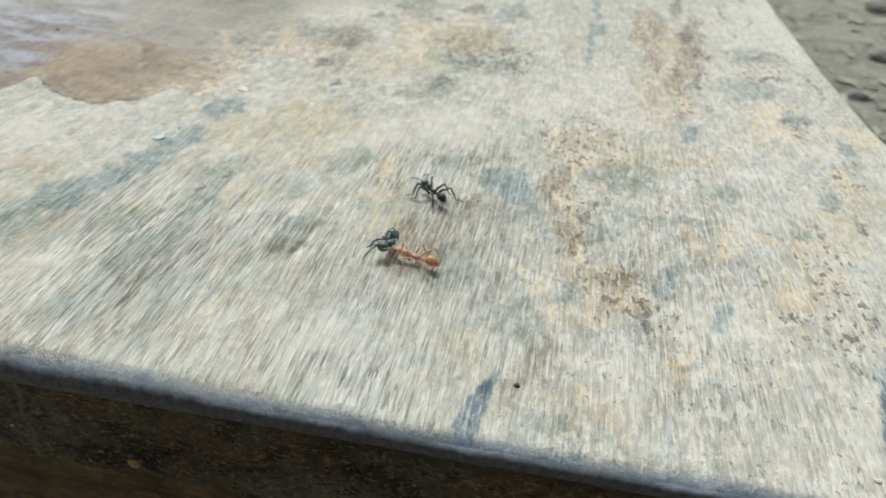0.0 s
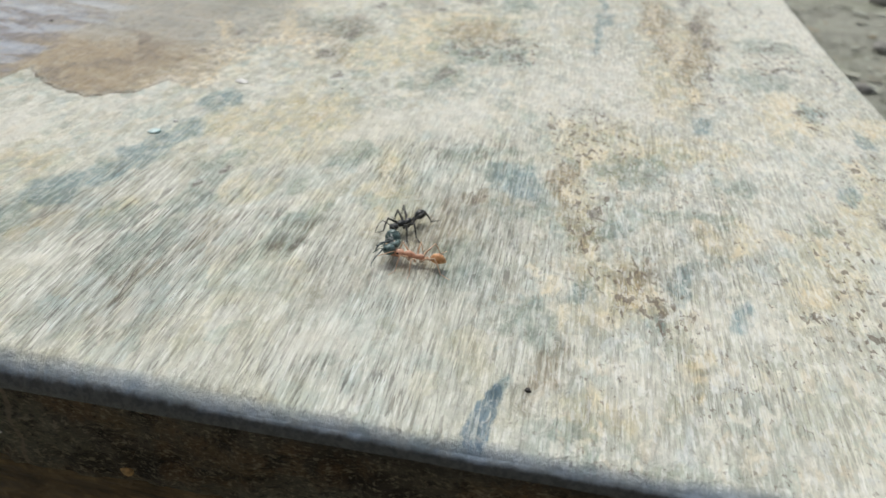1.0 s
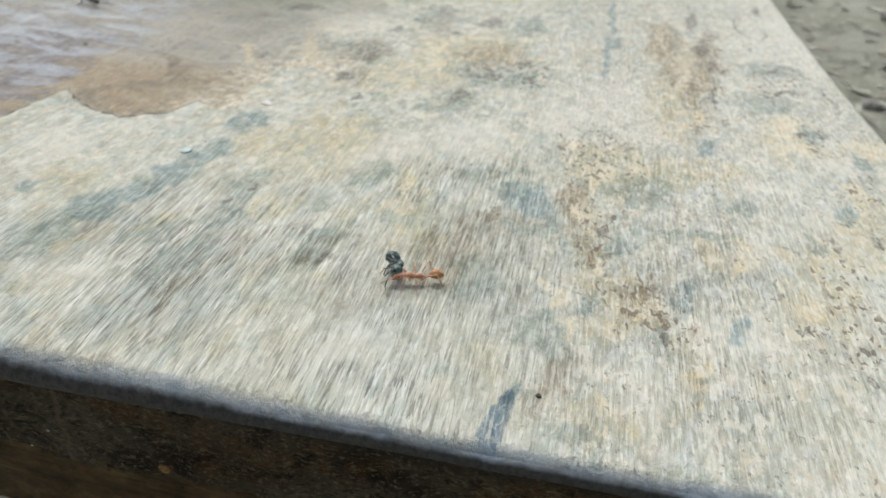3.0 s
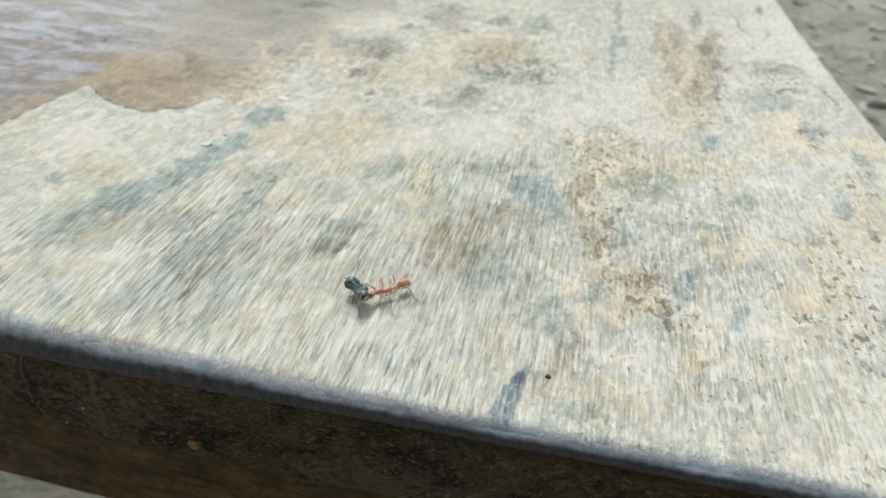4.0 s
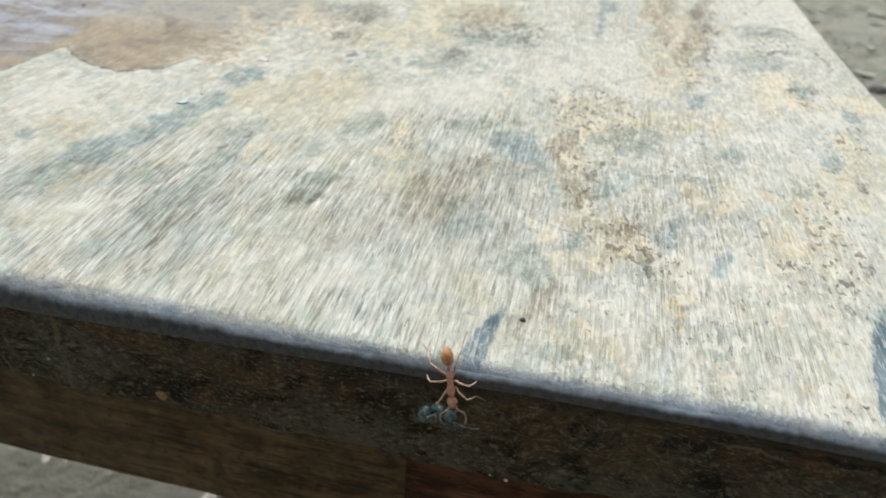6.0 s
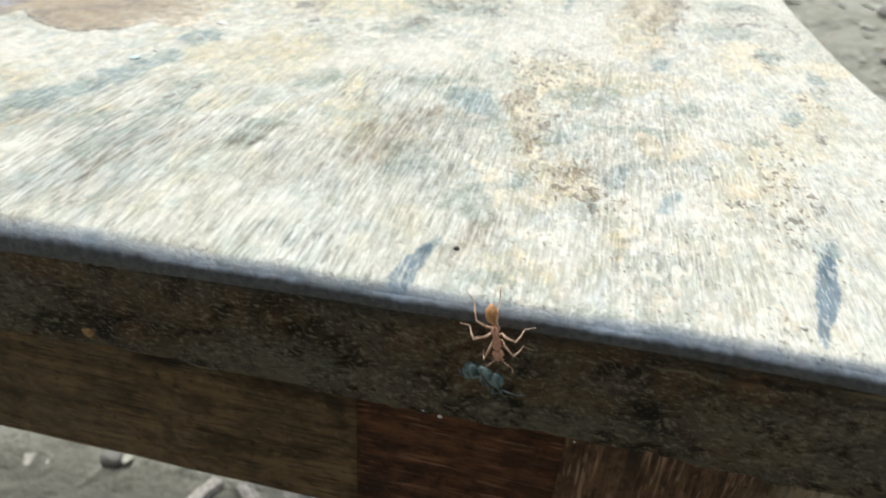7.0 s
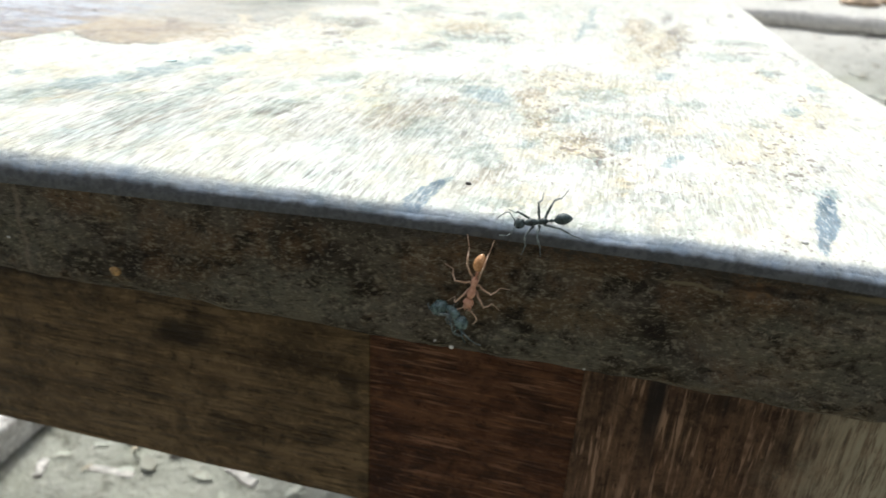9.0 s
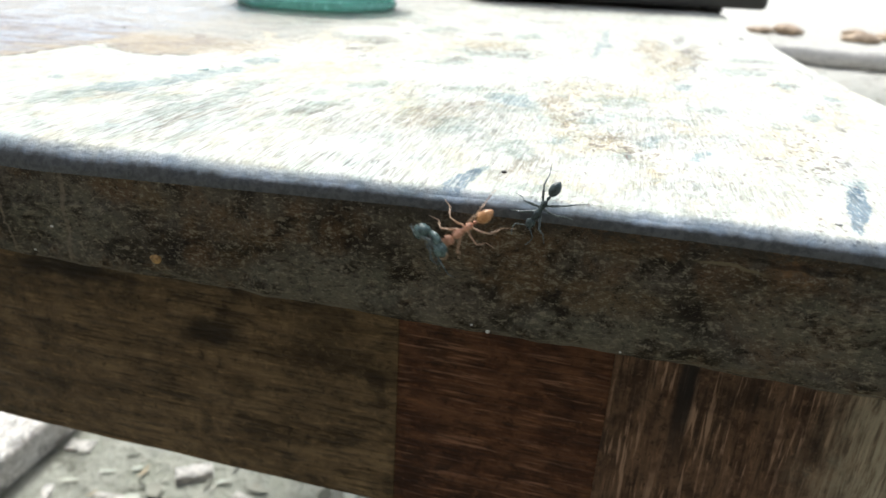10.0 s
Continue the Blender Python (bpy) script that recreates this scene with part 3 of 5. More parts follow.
def plank_wood(name, dark, light, along, worn=None, rough=(0.5, 0.75), scratched=0.35, blotchy=0.6, marks=()):
    """Sawn wood with its grain along one axis (0, 1 or 2)."""
    n = Nodes(name)
    p = n.place()
    s, c, k = [0.9, 0.9, 0.9], [0.16, 0.16, 0.16], [1.3, 1.3, 1.3]
    s[along], c[along], k[along] = 0.16, 0.035, 0.07
    fibre = n.noise(n.scale(p, s), 1, 5, 0.68, 0.3)
    band = n.noise(n.scale(p, c), 1, 4, 0.6, 0.8)
    dirt = n.noise(p, 0.07, 5, 0.65, 0.5)
    blot = n.noise(n.shift(p, (9, 3, 61)), 0.16, 5, 0.65, 0.4)
    col = n.mix(n.step(n.math("ADD", n.math("MULTIPLY", band, 0.5), n.math("MULTIPLY", blot, 0.5)), 0.36, 0.64), dark, light)
    col = n.mix(n.step(fibre, 0.48, 0.34, 0, 0.6), col, tuple(v * 0.35 for v in dark))
    col = n.mix(n.step(fibre, 0.55, 0.68, 0, 0.5), col, tuple(min(1, v * 1.7) for v in light))
    col = n.mix(n.step(dirt, 0.50, 0.36, 0, blotchy), col, tuple(v * 0.22 for v in dark))
    spots = n.noise(n.shift(p, (31, 0, 8)), 0.45, 5, 0.72)
    col = n.mix(n.step(spots, 0.57, 0.66, 0, 0.6), col, tuple(v * 0.25 for v in dark))
    col = n.mix(n.step(spots, 0.44, 0.34, 0, 0.4), col, tuple(min(1, v * 1.4) for v in light))
    if marks:
        xyz = n.make("ShaderNodeSeparateXYZ", Vector=p)
        flat = n.make("ShaderNodeCombineXYZ", X=xyz.outputs["X"], Y=xyz.outputs["Z"], Z=0.0).outputs[0]
        # dark marks at the given places, outlines bent by noise
        uneven = n.stains(n.shift(flat, n.scale(n.noise(p, 0.2, 4, 0.6, colour=True), (6, 6, 0))), marks)
        col = n.mix(n.math("MULTIPLY", uneven, 0.85), col, tuple(v * 0.18 for v in dark))
    # pale scratches along the grain, in patches
    lines = n.noise(n.scale(p, k), 1, 3, 0.6)
    where = n.step(n.noise(n.shift(p, (5, 70, 20)), 0.09, 3, 0.6), 0.42, 0.58, 0.15, 1.0)
    col = n.mix(n.math("MULTIPLY", n.step(lines, 0.56, 0.64, 0, scratched), where), col, tuple(min(1, v * 2.2 + 0.05) for v in light))
    col = n.mix(n.math("MULTIPLY", n.step(lines, 0.45, 0.37, 0, 0.6), where), col, tuple(v * 0.2 for v in dark))
    if worn:
        # bare pale wood where use and weather rubbed the corner
        x, a = worn
        xyz = n.make("ShaderNodeSeparateXYZ", Vector=p)
        spot = n.step(n.math("ADD", xyz.outputs["X"], n.math("MULTIPLY", n.math("SUBTRACT", dirt, 0.5), 26)), x - a, x + a)
        col = n.mix(n.math("MULTIPLY", spot, n.step(n.math("ADD", n.math("MULTIPLY", fibre, 0.6), n.math("MULTIPLY", lines, 0.4)), 0.40, 0.58, 0.25, 0.9)), col, (0.41, 0.37, 0.27))
        gap = n.stains(n.scale(p, (1, 0, 0)), [(34.0, 0, 1.7, 1, 0)])
        col = n.mix(n.math("MULTIPLY", gap, n.step(xyz.outputs["Z"], -62, -44, 0, 0.9)), col, (0.012, 0.009, 0.008))
    n.bsdf.inputs["Specular IOR Level"].default_value = 0.15
    return n.finish(col, n.step(fibre, 0.3, 0.7, *rough), n.math("ADD", fibre, n.math("MULTIPLY", lines, 0.4)), 0.0006, 0.7)


def ground_earth():
    n = Nodes("dry_earth", 0.9)
    p = n.place(1.0)
    a = n.noise(p, 1.6, 6, 0.65, 0.4)
    b = n.noise(p, 14, 5, 0.7, 0.6)
    c = n.noise(p, 70, 4, 0.7)
    moss = n.noise(n.shift(p, (9, 4, 0)), 2.6, 5, 0.65, 0.3)
    col = n.mix(n.step(a, 0.35, 0.65), (0.18, 0.185, 0.15), (0.32, 0.325, 0.265))
    col = n.mix(n.step(b, 0.45, 0.62, 0, 0.6), col, (0.38, 0.385, 0.32))
    col = n.mix(n.step(b, 0.45, 0.33, 0, 0.7), col, (0.10, 0.098, 0.07))
    col = n.mix(n.step(moss, 0.52, 0.64, 0, 0.55), col, (0.225, 0.245, 0.16))
    col = n.mix(n.step(c, 0.5, 0.7, 0, 0.4), col, (0.50, 0.48, 0.41))
    # bleached sand far off, a darker ragged patch by the bench's end
    xyz = n.make("ShaderNodeSeparateXYZ", Vector=p)
    sand = n.step(n.math("ADD", xyz.outputs["Y"], n.math("MULTIPLY", a, 2.0)), 3.0, 5.2, 0, 0.85)
    col = n.mix(sand, col, (0.62, 0.60, 0.53))
    dark_patch = n.step(n.math("ADD", n.length(n.scale(n.shift(p, (0.37, -0.19, 0.45)), (3.0, 8.0, 0))), n.math("MULTIPLY", b, 0.8)), 1.30, 0.85, 0, 0.66)
    col = n.mix(dark_patch, col, (0.055, 0.052, 0.04))
    return n.finish(col, 0.9, n.math("ADD", b, c), 0.012, 0.8)


def litter_leaf():
    n = Nodes("dry_leaf", 0.7)
    i = n.island_random()
    p = n.place(1.0)
    g = n.noise(p, 120, 4, 0.6)
    col = n.mix(n.step(i, 0.1, 0.9), (0.22, 0.215, 0.165), (0.48, 0.49, 0.40))
    col = n.mix(n.step(n.math("FRACT", n.math("MULTIPLY", i, 7.3)), 0.62, 0.66), col, (0.46, 0.48, 0.40))
    col = n.mix(n.step(n.math("FRACT", n.math("MULTIPLY", i, 13.7)), 0.82, 0.85), col, (0.085, 0.090, 0.060))
    col = n.mix(n.step(n.math("FRACT", n.math("MULTIPLY", i, 23.1)), 0.86, 0.88), col, (0.36, 0.29, 0.18))
    col = n.mix(n.step(g, 0.5, 0.35, 0, 0.4), col, (0.20, 0.17, 0.12))
    return n.finish(col, 0.7, g, 0.001, 0.5)


def chitin(name, dark, light, rough, fuzz=0.0):
    n = Nodes(name, rough)
    p = n.place()
    g = n.noise(p, 1.6, 4, 0.6)
    f = n.noise(p, 9.0, 3, 0.6)
    col = n.mix(n.step(g, 0.35, 0.65), dark, light)
    n.bsdf.inputs["Specular IOR Level"].default_value = 0.5
    return n.finish(col, n.step(f, 0.3, 0.7, rough - 0.08, rough + 0.1), f, 0.00004, 0.6)


def plain(name, colour, rough, spread=0.25, scale=0.3):
    n = Nodes(name, rough)
    g = n.noise(n.place(), scale, 4, 0.6)
    lo = tuple(v * (1 - spread) for v in colour)
    return n.finish(n.mix(n.step(g, 0.3, 0.7), lo, colour), n.step(g, 0.3, 0.7, rough - 0.08, rough + 0.08), g, 0.0001, 0.4)


TOP, ENDGRAIN = weathered_top(), dark_end_grain()
# marks: one dark blotch and two long dark bands near the apron's top
BROWN = plank_wood("brown_apron_wood", (0.062, 0.039, 0.018), (0.180, 0.122, 0.062), 0, scratched=0.12, blotchy=0.5, marks=[(-57, -43, 8, 4, 12), (-50, -30, 26, 3, 0), (-92, -34, 14, 3, 0)])
RED = plank_wood("red_brown_wood", (0.050, 0.019, 0.009), (0.135, 0.060, 0.028), 0, scratched=0.55)
POST = plank_wood("post_wood", (0.060, 0.030, 0.016), (0.165, 0.098, 0.058), 2, worn=(61, 10), scratched=0.7)
PALEWOOD = plank_wood("bleached_wood", (0.45, 0.42, 0.36), (0.78, 0.75, 0.69), 0, rough=(0.6, 0.85))
EARTH, LEAF = ground_earth(), litter_leaf()
ORANGE = chitin("orange_chitin", (0.49, 0.225, 0.135), (0.67, 0.375, 0.25), 0.34)
AMBER = chitin("amber_chitin", (0.46, 0.215, 0.085), (0.65, 0.355, 0.155), 0.30)
BLACK = chitin("black_chitin", (0.010, 0.011, 0.011), (0.034, 0.039, 0.040), 0.30)
SLATE = chitin("slate_chitin", (0.036, 0.063, 0.060), (0.125, 0.194, 0.183), 0.24)
DUSK = chitin("dusky_chitin", (0.018, 0.028, 0.028), (0.062, 0.092, 0.088), 0.30)
SLATELEG = chitin("slate_leg_chitin", (0.060, 0.078, 0.076), (0.21, 0.25, 0.24), 0.34)
PALELEG = chitin("pale_leg_chitin", (0.52, 0.32, 0.20), (0.74, 0.55, 0.39), 0.42)
BLACKLEG = chitin("dark_leg_chitin", (0.020, 0.020, 0.019), (0.070, 0.070, 0.066), 0.38)
EYE = chitin("eye", (0.01, 0.008, 0.007), (0.02, 0.015, 0.012), 0.2)
CHALK = plain("white_paint_chip", (0.80, 0.79, 0.75), 0.5)
GRIT = plain("dark_grit", (0.05, 0.045, 0.04), 0.7)
CASE = plain("dark_grey_plastic", (0.075, 0.072, 0.07), 0.5)
RUBBER = plain("black_rubber", (0.02, 0.02, 0.02), 0.7)
TEAL = plain("teal_plastic", (0.32, 0.74, 0.65), 0.2)
TEAL.node_tree.nodes["Principled BSDF"].inputs["Transmission Weight"].default_value = 0.6


# ---- mesh helpers ----
def part(name, bm, material, parent=None, label="", smooth=True):
    me = bpy.data.meshes.new(name)
    bm.to_mesh(me)
    bm.free()
    for m in material if isinstance(material, (list, tuple)) else (material,):
        me.materials.append(m)
    if smooth:
        me.polygons.foreach_set("use_smooth", [True] * len(me.polygons))
    ob = new(name, me)
    ob.parent = parent
    return tagged(ob, label)


def lump(bm, centre, size, turn=(0, 0, 0), u=16, v=10):
    """An ellipsoid with half axes size."""
    m = pose(*centre, *turn) @ Matrix.Diagonal((*size, 1))
    bmesh.ops.create_uvsphere(bm, u_segments=u, v_segments=v, radius=1, matrix=m)


def tube(bm, points, radii, sides=8):
    """A tapered tube through points, closed at both ends."""
    rings, last = [], None
    pts = [Vector(p) for p in points]
    for i, p in enumerate(pts):
        d = (pts[min(i + 1, len(pts) - 1)] - pts[max(i - 1, 0)]).normalized()
        side = d.orthogonal().normalized() if last is None else (last - d * last.dot(d)).normalized()
        last = side
        up = d.cross(side)
        rings.append([bm.verts.new(p + (side * math.cos(a) + up * math.sin(a)) * radii[i]) for a in (2 * math.pi * k / sides for k in range(sides))])
    for a, b in zip(rings, rings[1:]):
        for k in range(sides):
            bm.faces.new((a[k], a[(k + 1) % sides], b[(k + 1) % sides], b[k]))
    bm.faces.new(rings[0][::-1])
    bm.faces.new(rings[-1])


def block(x0, x1, y0, y1, z0, z1, bevel, cuts=0, rough=0.0, seed=0):
    """A beam with rounded, slightly uneven edges; cuts along its longest side."""
    bm = bmesh.new()
    c, s = Vector(((x0 + x1) / 2, (y0 + y1) / 2, (z0 + z1) / 2)), Vector((x1 - x0, y1 - y0, z1 - z0))
    bmesh.ops.create_cube(bm, size=1, matrix=Matrix.Translation(c) @ Matrix.Diagonal((*s, 1)))
    if cuts:
        k = max(range(3), key=lambda a: s[a])
        edges = [e for e in bm.edges if abs((e.verts[0].co - e.verts[1].co)[k]) > s[k] * 0.9]
        bmesh.ops.subdivide_edges(bm, edges=edges, cuts=cuts, use_grid_fill=True)
    sharp = [e for e in bm.edges if len(e.link_faces) == 2 and e.calc_face_angle(0) > 0.5]
    bmesh.ops.bevel(bm, geom=sharp, offset=bevel, segments=3, affect="EDGES", profile=0.5)
    if rough:
        for v in bm.verts:
            v.co += noise.noise_vector(v.co * 60 + Vector((seed, 0, 0))) * rough
    return bm


# ---- the ground ----
GROUND = -0.45


def ground_height(x, y):
    d = math.hypot(x, y)
    return GROUND + (0.010 * noise.fractal(Vector((x * 3, y * 3, 1.7)), 0.9, 2.0, 4) if d < 12 else 0.0)


def build_ground():
    bm = bmesh.new()
    steps = [0.06 * i for i in range(31)] + [1.8 + 0.22 * 1.22 ** i for i in range(1, 36)]
    axis = [-s for s in steps[:0:-1]] + steps
    grid = [[bm.verts.new((x, y + 0.6, ground_height(x, y + 0.6))) for x in axis] for y in axis]
    for a, b in zip(grid, grid[1:]):
        for i in range(len(axis) - 1):
            bm.faces.new((a[i], a[i + 1], b[i + 1], b[i]))
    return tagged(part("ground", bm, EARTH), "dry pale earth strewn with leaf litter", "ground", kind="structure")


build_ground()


def build_sky_blocker():
    """Unseen dark slab added behind the viewer to cut off low sky."""
    bm = bmesh.new()
    bmesh.ops.create_cube(bm, size=1, matrix=Matrix.Translation((0, -1.6, GROUND + 1.15)) @ Matrix.Diagonal((9.0, 0.15, 2.5, 1)))
    tagged(part("sky_blocker", bm, plain("dark_blocker", (0.14, 0.125, 0.105), 0.8, 0.3, 0.01), smooth=False), "plain dark slab added out of view to block low sky", "wall", kind="structure")


build_sky_blocker()


# ---- the bench ----
LEFT, DEPTH, THICK, RIM = -0.36, 0.95, 0.0215, 0.0026


def front_line(x):
    """The front edge: straight, then round the worn corner."""
    r, back = 0.021, 0.0009 * min(1.0, max(0.0, (x + 0.005) / 0.035))
    return back + r - math.sqrt(max(r * r - (x - 0.067) ** 2, 0.0)) if x > 0.067 else back


def right_line(y):
    ys = (0.0, 0.06, 0.097, 0.118, 0.15, 0.226, 0.42, 0.95)
    xs = (0.088, 0.0845, 0.081, 0.0783, 0.0766, 0.0756, 0.0735, 0.070)
    return float(np.interp(y, ys, xs))


def film_at(x, y):
    """How much varnish is left at a place."""
    xs = (-0.37, -0.20, -0.140, -0.1305, -0.1290, -0.1270, -0.118, -0.105, -0.096, -0.0935, -0.087, -0.077, -0.068)
    ys = (0.010, 0.020, 0.035, 0.053, 0.072, 0.0865, 0.078, 0.0745, 0.081, 0.090, 0.086, 0.092, 0.115)
    edge = float(np.interp(x, xs, ys)) + 0.0016 * noise.noise(Vector((x * 300, y * 300, 0)))
    if x > -0.068:
        edge += (x + 0.068) * 1.6
    hard = 0.0014 if x < -0.085 else 0.0014 + (x + 0.085) * 0.5
    a = min(max((y - edge) / hard, 0), 1)
    patch = 0.5 + 0.9 * noise.fractal(Vector((x * 45, y * 45, 3)), 0.8, 2, 4)
    keep = 1 if x < -0.105 else max(0.0, 1 - (x + 0.105) / 0.045)
    return a * min(max(keep + (patch - 0.55) * (1 - keep) * 1.5, 0), 1)


def stain_masks(verts):
    """How far each kind of stain covers each vertex: soft ellipses with ragged outlines."""
    p = np.array(verts) * 1000
    rag = np.array([noise.noise_vector(Vector((x * 0.22, y * 0.11, 4))) * 3.0 + noise.noise_vector(Vector((x * 0.55, y * 0.3, 9))) * 1.6 for x, y, _ in p])
    masks = {}
    for name, rows in (("pale", PALE), ("brownish", BROWNISH), ("yellow", YELLOW), ("ochre", OCHRE), ("grey", GREY), ("blue", BLUE), ("ink", INK), ("dark", DARK), ("pitted", PITTED), ("dusty", DUSTY)):
        loose = 0.25 if name == "ink" else 0.6 if name in ("blue", "dark", "yellow") else 1.1
        x, y = p[:, 0] + rag[:, 0] * loose, p[:, 1] + rag[:, 1] * 1.6 * loose
        best = np.full(len(p), 9.0)
        for cx, cy, a, b, turn in rows:
            c, s = math.cos(radians(turn)), math.sin(radians(turn))
            u, v = (x - cx) * c + (y - cy) * s, (y - cy) * c - (x - cx) * s
            best = np.minimum(best, np.hypot(u / a, v / b))
        masks[name] = np.clip((1.5 - best) / 1.0, 0, 1).astype(np.float32)
    return masks


def build_top(bench):
    fine = 0.0007
    cols = list(np.arange(LEFT, -0.24, 0.005)) + list(np.arange(-0.24, 0.084, fine)) + [0.084 + 0.004 * math.sin(math.pi / 2 * i / 8) for i in range(9)]
    rows = [0, 0.00003, 0.00012, 0.00028, 0.0005, 0.0008] + list(np.arange(0.0014, 0.30, fine)) + list(np.arange(0.30, DEPTH - 0.003, 0.012)) + [DEPTH - 0.001, DEPTH]
    drops = [0.0, 0.03, 0.085] + list(np.linspace(0.16, 0.985, 30))
    x_end = cols[-1]
    verts, film, lip, arris = [], [], [], []

    def radius(x):
        a = min(1.0, max(0.0, (x - 0.042) / 0.04))
        b = min(1.0, max(0.0, (-0.012 - x) / 0.06))
        return RIM * (1 + 0.6 * a * a * (3 - 2 * a) + 0.6 * b)

    def sag(x, y):
        """The top is worn down towards its inner front edge."""
        b, c = min(1.0, max(0.0, (0.004 - x) / 0.075)), max(0.0, 1 - y / 0.036)
        return 0.0014 * b * c * c

    def rim(d, x):
        r = radius(x)
        return 0.0 if d >= r else r - math.sqrt(max(r * r - (r - d) ** 2, 0.0))

    nf, nr, nc = len(drops), len(rows), len(cols)
    for level in drops:
        for x in cols:
            z = -THICK + level * (THICK - radius(x) - sag(x, 0.0))
            v = Vector((x * 130, 0, z * 130))
            push = 0.0011 * noise.fractal(v, 0.8, 2.0, 4) + 0.0010 * noise.noise(Vector((x * 28, 5, z * 40)))
            under = max(0.0, (-THICK + 0.0016 - z)) * 0.9 + max(0.0, noise.noise(Vector((x * 90, 9, 0))) - 0.1) * 0.0014 * max(0, (-0.015 - z) / 0.0065)
            fade = min(1.0, max(0.0, (-radius(x) - sag(x, 0.0) - z) / 0.004)) * (0.45 if level < 0.05 else 1.0)
            crack = 0.0004 * math.exp(-((z + 0.0042 + 0.0008 * noise.noise(Vector((x * 60, 2, 0)))) / 0.0005) ** 2) * min(1.0, max(0.0, (x - 0.030) / 0.006)) * min(1.0, max(0.0, (0.064 - x) / 0.006))
            y = front_line(x) + push * fade + under + crack
            worn = 0.0022 * max(0.0, (x - 0.05) / 0.038) ** 2 * (z / -THICK - 0.3)
            verts.append((x, y + worn, z + max(0.0, (x - 0.058)) * 0.10 * (1 if z < -0.015 else 0)))
            film.append(0.0)
            lip.append(0.0)
            arris.append(1.0)
    for t in rows:
        for x in cols:
            y0 = front_line(x)
            y = y0 + t * (DEPTH - y0) / DEPTH
            xr = right_line(y)
            xx = x if x < -0.24 else -0.24 + (x + 0.24) * (xr + 0.24) / (x_end + 0.24) if y0 < y else x
            blend = min(1.0, max(0.0, (y - y0) / 0.06))
            xx = x + (xx - x) * blend
            d = min(t, DEPTH - t, max(0.0, (xr if blend >= 1 else x_end + (xr - x_end) * blend) - xx) + (0 if y > 0.03 else 0.0))
            f = film_at(xx, y)
            rough = 0.00022 * noise.fractal(Vector((xx * 420, y * 60, 2)), 0.8, 2, 3) + 0.0005 * noise.noise(Vector((xx * 30, y * 18, 7)))
            wave = 0.0005 * noise.fractal(Vector((xx * 110, y * 110, 8)), 0.9, 2, 3)
            chip = 0.0003 * noise.noise(Vector((xx * 70, 3, y * 70))) if d < 0.003 else 0
            fall = rim(d, xx if y < 0.06 else 0.0)
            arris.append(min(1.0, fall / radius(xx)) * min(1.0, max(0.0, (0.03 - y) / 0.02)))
            verts.append((xx, y, -fall - sag(xx, y) + rough * min(1, d / 0.002) + chip * min(1, d / 0.0006) + 0.00035 * f))
            film.append(f)
            lip.append(min(1.0, max(0.0, (0.90 * radius(xx) + wave - d) / (0.65 * radius(xx)))) * min(1.0, max(0.0, (0.055 - y) / 0.03)))
    faces, slots = [], []
    for j in range(nf + nr - 1):
        for i in range(nc - 1):
            a = j * nc + i
            faces.append((a, a + 1, a + 1 + nc, a + nc))
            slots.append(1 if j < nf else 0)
    # outer side, back, far side and underside
    base = len(verts)
    side = [(nf + j) * nc + nc - 1 for j in range(nr)]
    levels = [-RIM * 2.3 - 0.0012, -0.010, -0.016, -THICK + 0.0016, -THICK]
    for z in levels:
        for j in side:
            x, y, _ = verts[j]
            verts.append((x + 0.0008 * noise.noise(Vector((y * 120, z * 120, 4))) * (0 if j == side[0] else 1), y, z))
            film.append(0.0)
            lip.append(0.0)
            arris.append(1.0)
    strips = [side] + [[base + k * nr + j for j in range(nr)] for k in range(len(levels))]
    for a, b in zip(strips, strips[1:]):
        for j in range(nr - 1):
            faces.append((a[j], b[j], b[j + 1], a[j + 1]))
            slots.append(1)
    corner = len(verts)
    for x, y in ((LEFT, 0.0), (LEFT, DEPTH)):
        verts.append((x, y, -THICK))
        film.append(0.0)
        lip.append(0.0)
        arris.append(1.0)
    left = [(nf + j) * nc for j in range(nr)]
    back = [(nf + nr - 1) * nc + i for i in range(nc)]
    faces.append((corner, *[j * nc for j in range(1, nf)], *left, corner + 1))
    slots.append(1)
    faces.append((corner + 1, *back, strips[-1][-1]))
    slots.append(1)
    faces.append((corner, corner + 1, strips[-1][-1], *reversed(strips[-1][:-1]), *reversed(range(nc - 1))))
    slots.append(1)
    me = bpy.data.meshes.new("bench_top")
    me.from_pydata(verts, [], faces)
    me.materials.append(TOP)
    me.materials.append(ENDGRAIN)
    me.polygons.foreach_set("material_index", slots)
    me.polygons.foreach_set("use_smooth", [True] * len(faces))
    me.attributes.new("film", "FLOAT", "POINT").data.foreach_set("value", film)
    for name, mask in stain_masks(verts).items():
        me.attributes.new(name, "FLOAT", "POINT").data.foreach_set("value", mask)
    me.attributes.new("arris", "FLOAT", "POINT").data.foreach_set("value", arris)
    me.attributes.new("rim", "FLOAT", "POINT").data.foreach_set("value", lip)
    me.update()
    ob = new("bench_top", me)
    ob.parent = bench
    return tagged(ob, "weathered grey plank with stains and worn varnish")


